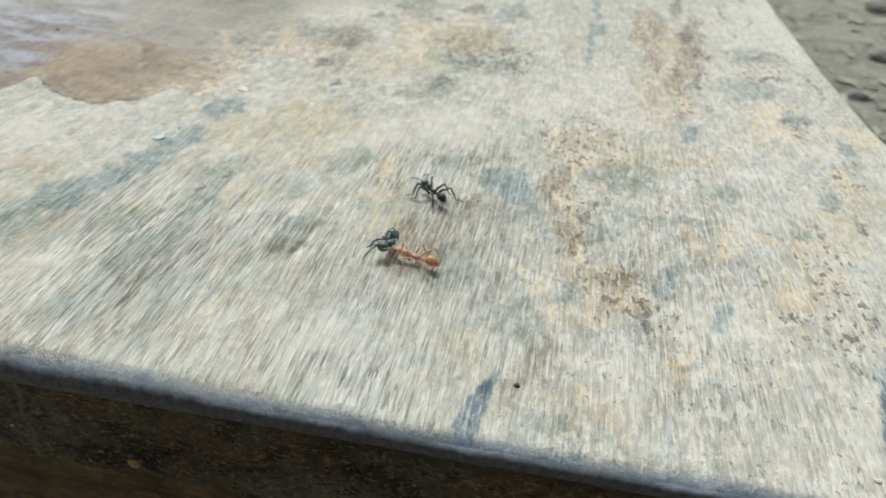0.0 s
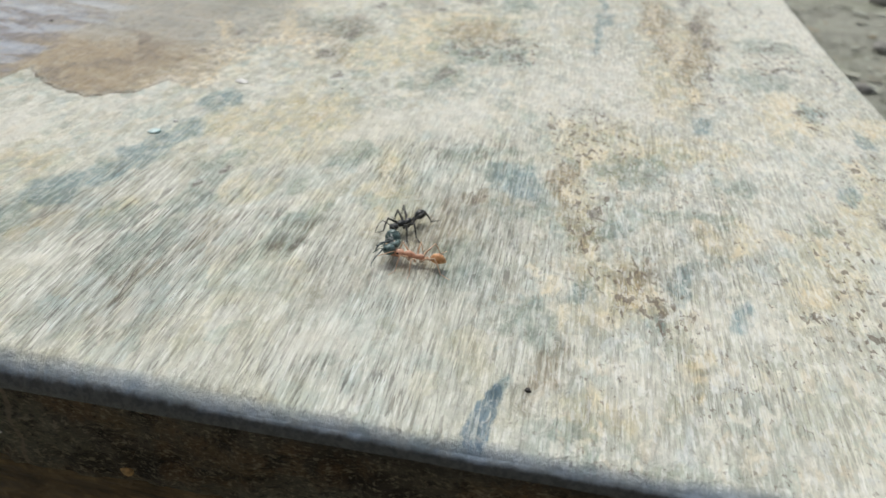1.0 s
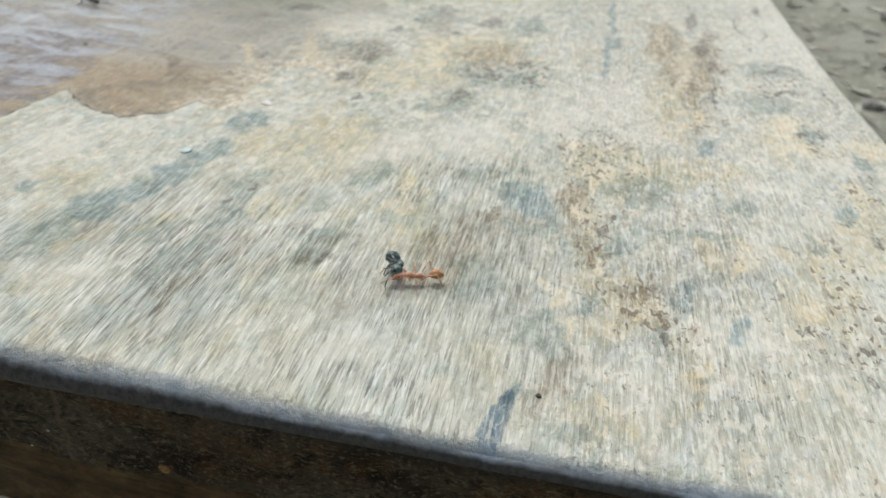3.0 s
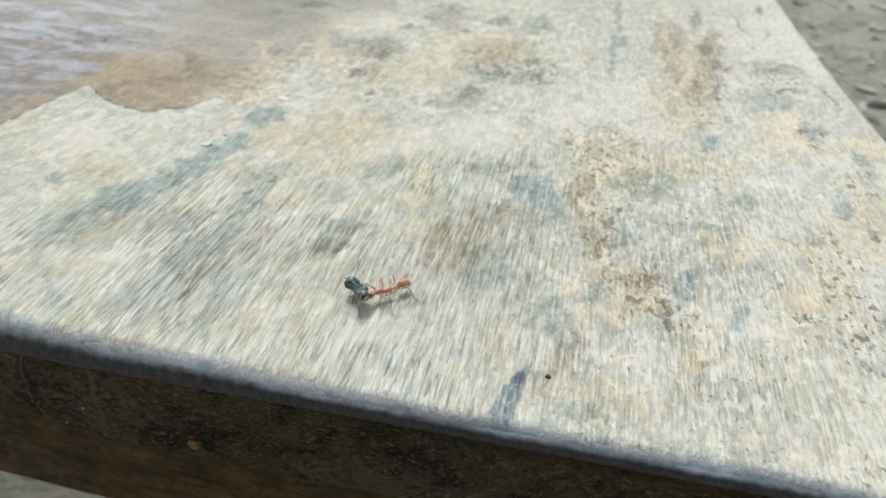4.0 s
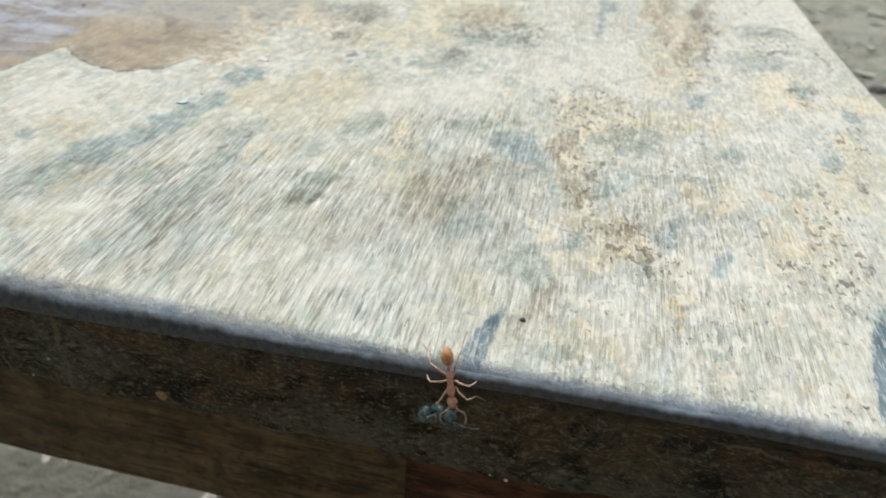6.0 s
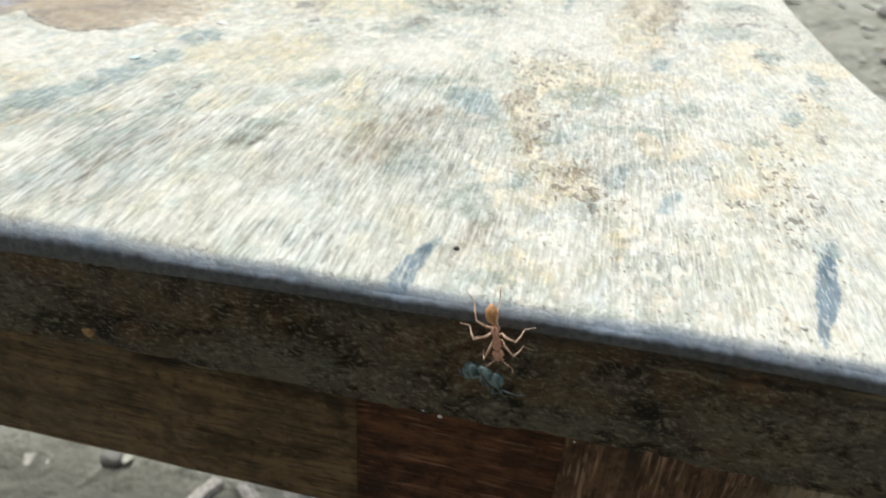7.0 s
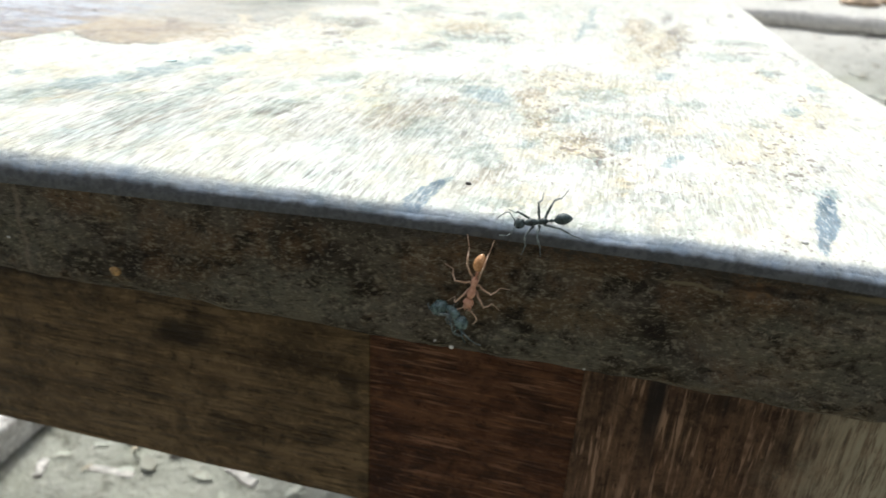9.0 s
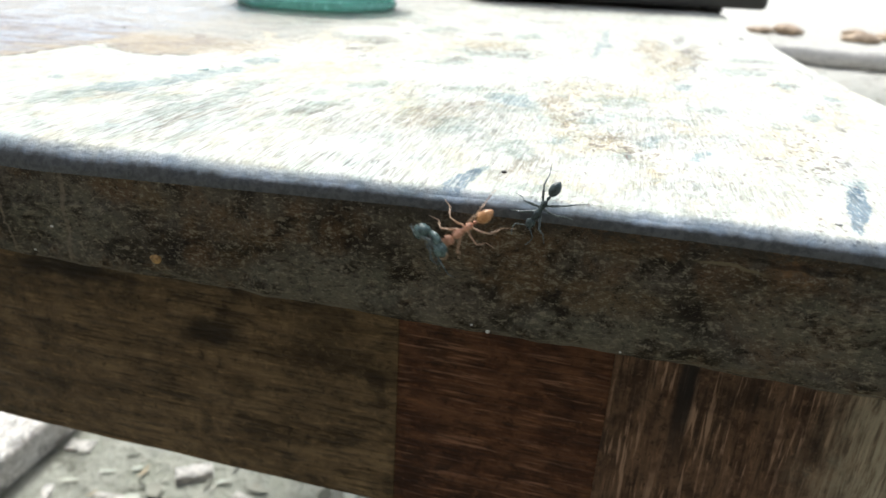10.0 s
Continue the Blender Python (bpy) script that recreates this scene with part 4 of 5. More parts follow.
bench = tagged(new("bench"), "low old wooden bench with weathered stained top", "bench")
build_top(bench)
part("apron", block(-0.30, -0.0194, 0.025, 0.043, -0.0815, -0.0222, 0.0003, 40, 0.0002, 3), BROWN, bench, "dirty brown apron board with horizontal grain")
part("brace", block(-0.0202, 0.0218, 0.0254, 0.060, -0.150, -0.0223, 0.0005, 24, 0.0003, 5), RED, bench, "dark red-brown bracing block")
part("leg", block(0.0210, 0.0755, 0.0250, 0.078, GROUND - 0.004, -0.0222, 0.0005, 60, 0.0003, 7), POST, bench, "dark square leg with vertical grain")
part("leg", block(-0.350, -0.296, 0.0250, 0.078, GROUND - 0.004, -0.0222, 0.0025, 60, 0.0007, 8), POST, bench)
part("leg", block(0.012, 0.066, 0.872, 0.925, GROUND - 0.004, -0.0222, 0.0025, 60, 0.0007, 9), POST, bench)
part("leg", block(-0.350, -0.296, 0.872, 0.925, GROUND - 0.004, -0.0222, 0.0025, 60, 0.0007, 10), POST, bench)


def fleck(x, y, z, size, material, seed, name, flat=0.5):
    rnd = random.Random(seed)
    bm = bmesh.new()
    bmesh.ops.create_icosphere(bm, subdivisions=2, radius=1)
    for v in bm.verts:
        v.co += noise.noise_vector(v.co * 1.3 + Vector((seed, 0, 0))) * 0.45
        v.co = Vector((v.co.x * size, v.co.y * size * rnd.uniform(0.75, 0.8), v.co.z * size * flat))
    ob = part(name, bm, material, bench)
    ob.matrix_basis = pose(x, y, z, 0, 0, rnd.uniform(0, 180)) if z > -0.004 else pose(x, y, z, 90, 0, 0)


for i, (x, y, z, s) in enumerate(((44.3, 7.3, 0, 0.45), (-80.5, 70, 0, 0.5), (-0.9, -0.1, -19.5, 0.28), (1.4, 0.2, -20.3, 0.36), (-70.6, -0.2, -14.6, 0.28), (-75, 0, -19.5, 0.22), (20, 0.3, -20, 0.2))):
    fleck(x * MM, y * MM, z * MM, s * MM, CHALK, i, "paint_fleck")
fleck(-0.0520, -0.0002, -0.0174, 0.0010, plain("ochre_chip", (0.50, 0.30, 0.11), 0.7, 0.6, 1.2), 41, "paint_fleck")
fleck(-0.0820, 0.0645, 0.0001, 0.0014, plain("pale_teal_chip", (0.62, 0.80, 0.78), 0.4), 42, "paint_fleck", 0.16)
fleck(-0.0769, 0.0943, 0.0002, 0.0017, CHALK, 43, "paint_fleck", 0.2)
for i, (x, y, s) in enumerate(((-143.9, 117.4, 0.9), (0.0, 11.9, 0.45), (-14.2, 33.5, 0.3), (64, 46, 0.4))):
    fleck(x * MM, y * MM, 0, s * MM, GRIT, 20 + i, "grit")


# ---- things on the bench ----
def rounded_box(sx, sy, sz, corner, edge, segments=5):
    bm = bmesh.new()
    bmesh.ops.create_cube(bm, size=1, matrix=Matrix.Translation((0, 0, sz / 2)) @ Matrix.Diagonal((sx, sy, sz, 1)))
    up = [e for e in bm.edges if abs(e.verts[0].co.z - e.verts[1].co.z) > sz * 0.9]
    bmesh.ops.bevel(bm, geom=up, offset=corner, segments=segments, affect="EDGES", profile=0.5)
    flat = [e for e in bm.edges if abs(e.verts[0].co.z - e.verts[1].co.z) < 1e-6 and e.calc_face_angle(0) > 0.5]
    bmesh.ops.bevel(bm, geom=flat, offset=edge, segments=3, affect="EDGES", profile=0.5)
    return bm


def build_dish():
    """A round teal dish turned in one profile: foot, flaring wall and rolled rim."""
    dish = tagged(new("plastic_dish"), "shallow round translucent teal plastic dish standing on the bench", "dish")

    def turned(profile):
        bm = bmesh.new()
        n = 56
        rings = [[bm.verts.new((r * math.cos(a), r * math.sin(a), z)) for a in (2 * math.pi * k / n for k in range(n))] for r, z in profile]
        for a, b in zip(rings, rings[1:]):
            for k in range(n):
                bm.faces.new((a[k], a[(k + 1) % n], b[(k + 1) % n], b[k]))
        return bm

    part("foot", turned(((0.0005, 0.0), (0.0375, 0.0), (0.0384, 0.0008), (0.0384, 0.0030), (0.0378, 0.0036), (0.0005, 0.0036))), TEAL, dish)
    part("wall", turned(((0.0360, 0.0036), (0.0385, 0.0050), (0.0400, 0.0100), (0.0412, 0.0210), (0.0396, 0.0210), (0.0384, 0.0104), (0.0366, 0.0060), (0.0345, 0.0046), (0.0360, 0.0036))), TEAL, dish)
    part("rim", turned([(0.0410 + 0.0017 * math.cos(a), 0.0222 + 0.0017 * math.sin(a)) for a in (2 * math.pi * k / 10 for k in range(11))]), TEAL, dish)
    dish.matrix_basis = pose(-0.1325, 0.2460, 0.0008)


def build_case():
    """A dark grey case on rubber feet."""
    case = tagged(new("tool_case"), "dark grey plastic case overhanging the bench edge", "case")
    part("body", rounded_box(0.190, 0.110, 0.034, 0.006, 0.003), CASE, case).location.z = 0.003
    part("lid", rounded_box(0.190, 0.110, 0.016, 0.006, 0.003), CASE, case).location.z = 0.0378
    for x in (-0.08, 0.062):
        for y in (-0.044, 0.044):
            part("rubber_foot", rounded_box(0.012, 0.012, 0.0036, 0.003, 0.0006, 3), RUBBER, case).location = (x, y, -0.0002)
    case.matrix_basis = pose(-0.0050, 0.4390, 0.0006, 0, 0, 15.2)


build_dish()
build_case()


# ---- things on the ground ----
def plank_on_ground(name, x, y, turn, length, width, thick, material, label, seed):
    bm = block(-length / 2, length / 2, -width / 2, width / 2, 0, thick, min(width, thick) * 0.15, 12, 0.002, seed)
    ob = part(name, bm, material)
    ob.matrix_basis = pose(x, y, ground_height(x, y) - 0.004, 0, 0, turn)
    return tagged(ob, label, "plank")


plank_on_ground("plank", -0.518, 0.42, 91, 0.70, 0.090, 0.036, PALEWOOD, "sun-bleached pale plank lying on the ground", 2)


def build_log(x, y, turn, length, r):
    bm = bmesh.new()
    n = 40
    tube(bm, [(length * (i / n - 0.5), 0.02 * math.sin(i * 0.4), 0) for i in range(n + 1)], [r * (0.75 + 0.25 * min(1, i / 5)) * (1 + 0.04 * math.sin(i * 1.7)) for i in range(n + 1)], 20)
    for v in bm.verts:
        v.co += noise.noise_vector(v.co * 9) * 0.012
    log = part("log", bm, PALEWOOD)
    log.matrix_basis = pose(x, y, ground_height(x, y) + r * 0.85, 0, 0, turn)
    tagged(log, "bleached grey log lying on the earth", "log")


build_log(1.85, 4.05, -1, 2.6, 0.048)
CHIPS = [(-0.236, 0.263, 66, 0.034, 0.012, 0.003), (-0.437, 0.306, 112, 0.024, 0.008, 0.006), (-0.375, 0.322, 4, 0.046, 0.007, 0.006), (-0.322, 0.366, 32, 0.034, 0.016, 0.012), (-0.452, 0.369, 10, 0.026, 0.016, 0.006),
         (-0.258, 0.350, -20, 0.036, 0.010, 0.006), (-0.241, 0.250, 68, 0.050, 0.012, 0.010), (-0.200, 0.266, -35, 0.030, 0.014, 0.008), (-0.394, 0.255, 20, 0.022, 0.012, 0.005),
         (-0.155, 0.272, -10, 0.040, 0.012, 0.006), (-0.300, 0.300, 40, 0.018, 0.006, 0.004), (-0.350, 0.345, -30, 0.016, 0.006, 0.004), (-0.410, 0.345, 60, 0.014, 0.005, 0.004),
         (-0.475, 0.285, 50, 0.016, 0.006, 0.004), (0.330, 0.430, 25, 0.030, 0.010, 0.006), (0.350, 0.470, -30, 0.024, 0.008, 0.005)]
for i, (x, y, turn, l, w, h) in enumerate(CHIPS):
    ob = plank_on_ground("wood_chip", x, y, turn, l, w, h, PALEWOOD, "pale splinter of wood on the ground", 10 + i)
    tagged(ob, category="wood chip", group="wood chips under the bench")


def build_stone(x, y, r, seed, material, label, flat=0.55):
    bm = bmesh.new()
    bmesh.ops.create_icosphere(bm, subdivisions=3, radius=1)
    for v in bm.verts:
        v.co += noise.noise_vector(v.co * 1.1 + Vector((seed, 0, 0))) * 0.35
        v.co = Vector((v.co.x * r, v.co.y * r * 0.8, v.co.z * r * flat))
    ob = part("stone", bm, material)
    ob.matrix_basis = pose(x, y, ground_height(x, y) + r * 0.25, 0, 0, seed * 40)
    tagged(ob, label, "stone", "stones on the earth")


BRICK = plain("broken_brick", (0.60, 0.45, 0.31), 0.85, 0.5, 0.03)
STONE = plain("grey_stone", (0.32, 0.31, 0.28), 0.85, 0.5, 0.03)
for i, (x, y, r) in enumerate(((1.22, 5.9, 0.13), (1.02, 5.85, 0.09), (1.70, 5.7, 0.13), (1.95, 6.0, 0.11), (2.12, 5.9, 0.12), (1.80, 6.3, 0.09))):
    build_stone(x, y, r, 3 + i, BRICK, "broken ochre brick lying on the earth", 0.32)
for i, (x, y, r) in enumerate(((0.75, 1.8, 0.03), (0.9, 2.3, 0.04), (0.62, 1.5, 0.022), (1.2, 3.0, 0.05), (-0.5, 0.27, 0.012), (-0.20, 0.31, 0.012), (-0.33, 0.27, 0.010))):
    build_stone(x, y, r, 30 + i, STONE, "small grey stone on the earth")


def build_litter():
    """Dry leaves and chips too many to count."""
    rnd = random.Random(4)
    verts, faces = [], []

    def leaf(x, y, size):
        a, tip = rnd.uniform(0, 6.28), rnd.uniform(-0.15, 0.15)
        w, curl = size * rnd.choice((0.04, 0.08, 0.16, 0.28)) * rnd.uniform(0.8, 1.2), rnd.uniform(-0.05, 0.2)
        z = ground_height(x, y) + 0.002 + rnd.uniform(0, 0.08) * size
        c, s, b = math.cos(a), math.sin(a), len(verts)
        for k in range(5):
            u = k / 4 - 0.5
            half = w * (1 - (2 * u) ** 2) + 0.0006
            for v in (-half, 0, half):
                lx, ly = u * size, v
                lz = z + abs(v) * curl * 1.2 + (u * u * 4) * curl * size * 0.5 + u * size * tip * 0.5
                verts.append((x + lx * c - ly * s, y + lx * s + ly * c, max(lz, ground_height(x, y) + 0.001)))
        for k in range(4):
            for v in range(2):
                i = b + 3 * k + v
                faces.append((i, i + 1, i + 4, i + 3))

    for _ in range(1900):
        x, y = rnd.uniform(-1.1, 0.5), rnd.uniform(0.12, 1.5)
        if y > 0.285 or rnd.random() < 0.2:
            leaf(x, y, rnd.uniform(0.006, 0.026))
    for _ in range(7000):
        y = 1.0 + 8.0 * rnd.random() ** 1.6
        leaf(rnd.uniform(0.15, 0.75) * y, y, rnd.choice((0.008, 0.012, 0.018, 0.035)) * rnd.uniform(0.8, 1.5))
    me = bpy.data.meshes.new("leaf_litter")
    me.from_pydata(verts, [], faces)
    me.materials.append(LEAF)
    me.polygons.foreach_set("use_smooth", [True] * len(faces))
    tagged(new("leaf_litter", me), "dry brown and bleached fallen leaves", "leaf litter", kind="stuff")


build_litter()


# ---- the ants ----
# Built in millimetres along +x with the feet at z = 0; the feeling side of the head is at +x.
def sized(bm, k):
    bmesh.ops.scale(bm, vec=(k * MM,) * 3, verts=list(bm.verts))
    return bm


HIPS = ((1.15, 0.36, 1.35), (0.35, 0.38, 1.25), (-0.35, 0.36, 1.30))
REACH = ((1.10, 2.10, 2.90, 4.30), (1.10, 2.10, 2.90, 4.20), (1.50, 2.80, 3.90, 5.70))
SPREAD = (48, 92, 140)


def build_leg(ant, k, i, side, material, thin=1.0, tuck=1.0):
    """One leg: coxa and femur, with shin and foot as its own piece."""
    hx, hy, hz = HIPS[i]
    a, b, c, d = (v * tuck for v in REACH[i])
    bm = bmesh.new()
    tube(bm, [(0, 0, 0), (0.30, 0, -0.22), (a * 0.7, 0, 0.55), (b, 0, 1.35 / tuck ** 0.3)], [0.20 * thin, 0.15 * thin, 0.17 * thin, 0.10 * thin], 8)
    leg = part("leg", sized(bm, k), material, ant)
    bm = bmesh.new()
    knee, foot = Vector((b, 0, 1.35 / tuck ** 0.3)), Vector((c, 0, -hz + 0.30))
    mid = knee.lerp(foot, 0.5) + Vector((0.10, 0, 0.05))
    tube(bm, [knee, mid, foot, foot.lerp(Vector((d, 0, -hz + 0.05)), 0.5), Vector((d, 0, -hz + 0.05))], [0.11 * thin, 0.11 * thin, 0.07 * thin, 0.055 * thin, 0.045 * thin], 7)
    lump(bm, knee, (0.13 * thin,) * 3, u=8, v=6)
    part("shin", sized(bm, k), material, leg)
    leg.matrix_basis = pose(hx * k * MM, side * hy * k * MM, hz * k * MM, 0, 0, side * SPREAD[i])
    return leg


def build_feeler(ant, k, side, material, head=(3.05, 0, 1.75), fold=1.0):
    x, y, z = head
    bm = bmesh.new()
    tube(bm, [(x + 0.45, side * 0.32, z + 0.30), (x + 0.7, side * 0.9, z + 0.75), (x + 0.75 + 0.3 * fold, side * 1.55, z + 0.95)], [0.08, 0.07, 0.075], 7)
    scape = part("antenna", sized(bm, k), material, ant)
    bm = bmesh.new()
    p = [(x + 0.75 + 0.3 * fold, side * 1.55, z + 0.95), (x + 1.3 + 0.4 * fold, side * 1.65, z + 0.65), (x + 1.9 + 0.6 * fold, side * 1.45, z + 0.1), (x + 2.3 + 0.7 * fold, side * 1.25, z - 0.35)]
    tube(bm, p, [0.07, 0.075, 0.085, 0.06], 7)
    part("antenna_tip", sized(bm, k), material, scape)


def build_jaws(ant, k, material):
    for side in (-1, 1):
        bm = bmesh.new()
        tube(bm, [(3.55, side * 0.42, 1.55), (4.05, side * 0.40, 1.45), (4.35, side * 0.12, 1.42)], [0.20, 0.15, 0.05], 8)
        part("mandible", sized(bm, k), material, ant)


def build_ant(name, label, k, body, belly, limb, thin, jaws):
    ant = tagged(new(name), label, "ant")
    bm = bmesh.new()
    lump(bm, (3.02, 0, 1.75), (0.82, 0.74, 0.60), (0, 12, 0), 20, 14)
    lump(bm, (2.80, 0.22, 1.82), (0.58, 0.46, 0.48))
    lump(bm, (2.80, -0.22, 1.82), (0.58, 0.46, 0.48))
    head = part("head", sized(bm, k), body, ant)
    for side in (-1, 1):
        bm = bmesh.new()
        lump(bm, (3.10, side * 0.62, 1.98), (0.20, 0.12, 0.18), u=10, v=8)
        part("eye", sized(bm, k), EYE, head)
    bm = bmesh.new()
    tube(bm, [(2.30, 0, 1.72), (1.95, 0, 1.78), (1.45, 0, 1.85), (0.95, 0, 1.72), (0.45, 0, 1.52), (-0.1, 0, 1.60), (-0.55, 0, 1.62), (-0.95, 0, 1.35)],
         [0.22, 0.42, 0.58, 0.50, 0.33, 0.43, 0.46, 0.22], 16)
    part("thorax", sized(bm, k), body, ant)
    bm = bmesh.new()
    tube(bm, [(-0.90, 0, 1.34), (-1.15, 0, 1.42), (-1.42, 0, 1.60), (-1.62, 0, 1.42), (-1.95, 0, 1.40)], [0.13, 0.15, 0.27, 0.19, 0.14], 12)
    part("waist", sized(bm, k), body, ant)
    bm = bmesh.new()
    tube(bm, [(-1.88, 0, 1.42), (-2.10, 0, 1.55), (-2.50, 0, 1.72), (-3.00, 0, 1.78), (-3.50, 0, 1.70), (-3.90, 0, 1.55), (-4.20, 0, 1.42), (-4.34, 0, 1.38)],
         [0.16, 0.48, 0.74, 0.82, 0.74, 0.52, 0.24, 0.06], 20)
    part("abdomen", sized(bm, k), belly, ant)
    legs = [build_leg(ant, k, i, side, limb, thin) for i in range(3) for side in (-1, 1)]
    for side in (-1, 1):
        build_feeler(ant, k, side, limb)
    if jaws:
        build_jaws(ant, k, body)
    return ant, legs


def build_captive(k):
    """A dead ant curled up: belly bent under towards the head, legs drawn together."""
    ant = tagged(new("dead_ant"), "curled dead black ant gripped by the red ant", "ant")
    bm = bmesh.new()
    lump(bm, (0.60, 1.55, 1.55), (0.78, 0.84, 0.70), (0, 0, -35), 18, 12)
    lump(bm, (0.95, 1.75, 1.45), (0.35, 0.40, 0.35))
    part("head", sized(bm, k), SLATE, ant)
    bm = bmesh.new()
    tube(bm, [(0.45, 1.25, 1.6), (0.10, 0.80, 1.75), (-0.10, 0.30, 1.70), (-0.05, -0.25, 1.60), (0.10, -0.65, 1.50)], [0.24, 0.48, 0.42, 0.36, 0.16], 14)
    part("thorax", sized(bm, k), SLATE, ant)
    bm = bmesh.new()
    tube(bm, [(0.10, -0.60, 1.45), (0.25, -0.90, 1.45), (0.60, -1.30, 1.50), (1.05, -1.45, 1.50), (1.50, -1.35, 1.45), (1.80, -1.10, 1.42)], [0.14, 0.58, 0.90, 0.94, 0.64, 0.12], 18)
    part("abdomen", sized(bm, k), SLATE, ant)
    rnd = random.Random(11)
    for i in range(6):
        y = 0.95 - 0.34 * i
        side = (i - 2.5) / 2.5
        bm = bmesh.new()
        a = Vector((0.15, y, 1.45))
        b = a + Vector((0.7 + rnd.uniform(0, 0.9), side * 2.5 + rnd.uniform(-0.4, 0.4), rnd.uniform(0.1, 0.9)))
        tube(bm, [a, a.lerp(b, 0.5) + Vector((0, 0, 0.15)), b], [0.19, 0.16, 0.10], 7)
        leg = part("leg", sized(bm, k), SLATELEG, ant)
        bm = bmesh.new()
        c = b + Vector((rnd.uniform(-1.0, 1.2), side * 1.3 + rnd.uniform(-0.6, 0.6), rnd.uniform(-1.3, -0.2)))
        d = c + Vector((rnd.uniform(-0.4, 0.9), rnd.uniform(-0.6, 0.6), rnd.uniform(-0.5, 0.1)))
        tube(bm, [b, b.lerp(c, 0.6) + Vector((0.08, 0, 0.05)), c, d], [0.11, 0.09, 0.065, 0.045], 7)
        part("shin", sized(bm, k), SLATELEG, leg)
    for side in (-1, 1):
        bm = bmesh.new()
        tube(bm, [(1.0, 1.7 + 0.2 * side, 1.8), (1.5, 2.1 + 0.5 * side, 2.2), (2.3, 2.2 + 0.8 * side, 1.7)], [0.07, 0.07, 0.06], 7)
        part("antenna", sized(bm, k), SLATE, ant)
    return ant


red_ant, red_legs = build_ant("red_ant", "orange-red weaver ant dragging a dead black ant", 1.03, ORANGE, AMBER, PALELEG, 0.9, True)
walker, walker_legs = build_ant("black_ant", "slim black ant hurrying over the bench top", 1.0, BLACK, BLACK, BLACKLEG, 1.35, False)
raider, raider_legs = build_ant("black_ant", "slim black ant worrying the red ant on the bench edge", 0.90, DUSK, DUSK, SLATELEG, 1.25, False)
captive = build_captive(1.25)

# seconds, middle of the body in millimetres, from tail to head, and how far the back turns from up (0) to outward (1)
RED_ROWS = [
    (0, -19.4, 34.8, 2.0, -8.7, 2.1, 0.0, 0), (0.4, -18.8, 34.2, 2.0, -8.7, 0.8, 0.0, 0), (0.8, -19.2, 34.2, 2.0, -9.1, 0.1, 0.0, 0), (1.2, -19.5, 34.1, 2.0, -9.1, -0.4, 0.0, 0),
    (1.6, -19.6, 34.1, 2.0, -8.3, -1.2, 0.0, 0), (2, -20.3, 34.1, 2.0, -7.4, -1.4, 0.0, 0), (2.5, -21.4, 33.8, 2.0, -8.5, -0.9, 0.0, 0), (2.7, -21.4, 33.3, 2.0, -8.1, -1.5, 0.0, 0),
    (3.8, -26.6, 25.4, 2.0, -6.6, -6.0, 0.0, 0), (4, -27.4, 22.9, 2.0, -5.6, -5.3, 0.0, 0), (4.3, -26.8, 18.2, 2.0, -4.7, -6.6, 0.0, 0), (4.5, -26.1, 14.2, 2.0, -1.6, -7.9, 0.0, 0),
    (4.7, -23.4, 10.8, 2.0, -0.2, -8.1, 0.0, 0), (4.9, -20.6, 8.6, 2.0, 2.0, -8.5, 0.0, 0), (5, -18.8, 7.8, 2.0, 3.2, -8.4, 0.0, 0), (5.3, -15.6, 6.3, 2.0, 3.0, -7.2, 0.0, 0),
    (5.4, -14.0, 5.2, 1.8, 3.0, -7.5, -0.8, 0.1), (5.5, -12.4, 3.2, 1.3, 2.8, -7.6, -2.6, 0.3), (5.7, -11.2, 0.7, -0.3, 2.1, -5.8, -5.4, 0.55), (6.2, -4.5, -1.3, -1.6, 2.4, -2.0, -8.0, 0.8),
    (6.8, 4.6, -2.0, -2.4, 2.6, 0.0, -8.9, 1), (7, 7.7, -2.0, -2.0, 1.8, 0.0, -8.0, 1), (7.2, 10.4, -1.8, -0.4, -0.3, -0.6, -7.6, 0.85), (7.5, 12.9, -1.6, 0.0, 0.1, -0.8, -8.6, 0.85),
    (7.7, 13.2, -1.4, 1.0, 1.1, -1.0, -7.4, 0.8), (7.8, 9.7, -2.0, -3.2, 1.7, 0.0, -7.8, 1), (8, 10.0, -2.0, -3.3, 1.0, 0.0, -8.2, 1), (8.5, 7.0, -2.0, -4.0, -0.9, 0.0, -8.1, 1),
    (9, 4.3, -2.0, -8.2, -1.6, 0.0, -8.9, 1), (9.5, 2.7, -2.0, -7.8, -3.1, 0.0, -8.3, 1), (9.8, 1.7, -2.0, -5.9, -4.6, 0.0, -5.6, 1), (10, -2.2, -2.0, -4.0, -6.0, 0.0, -5.3, 1),
]
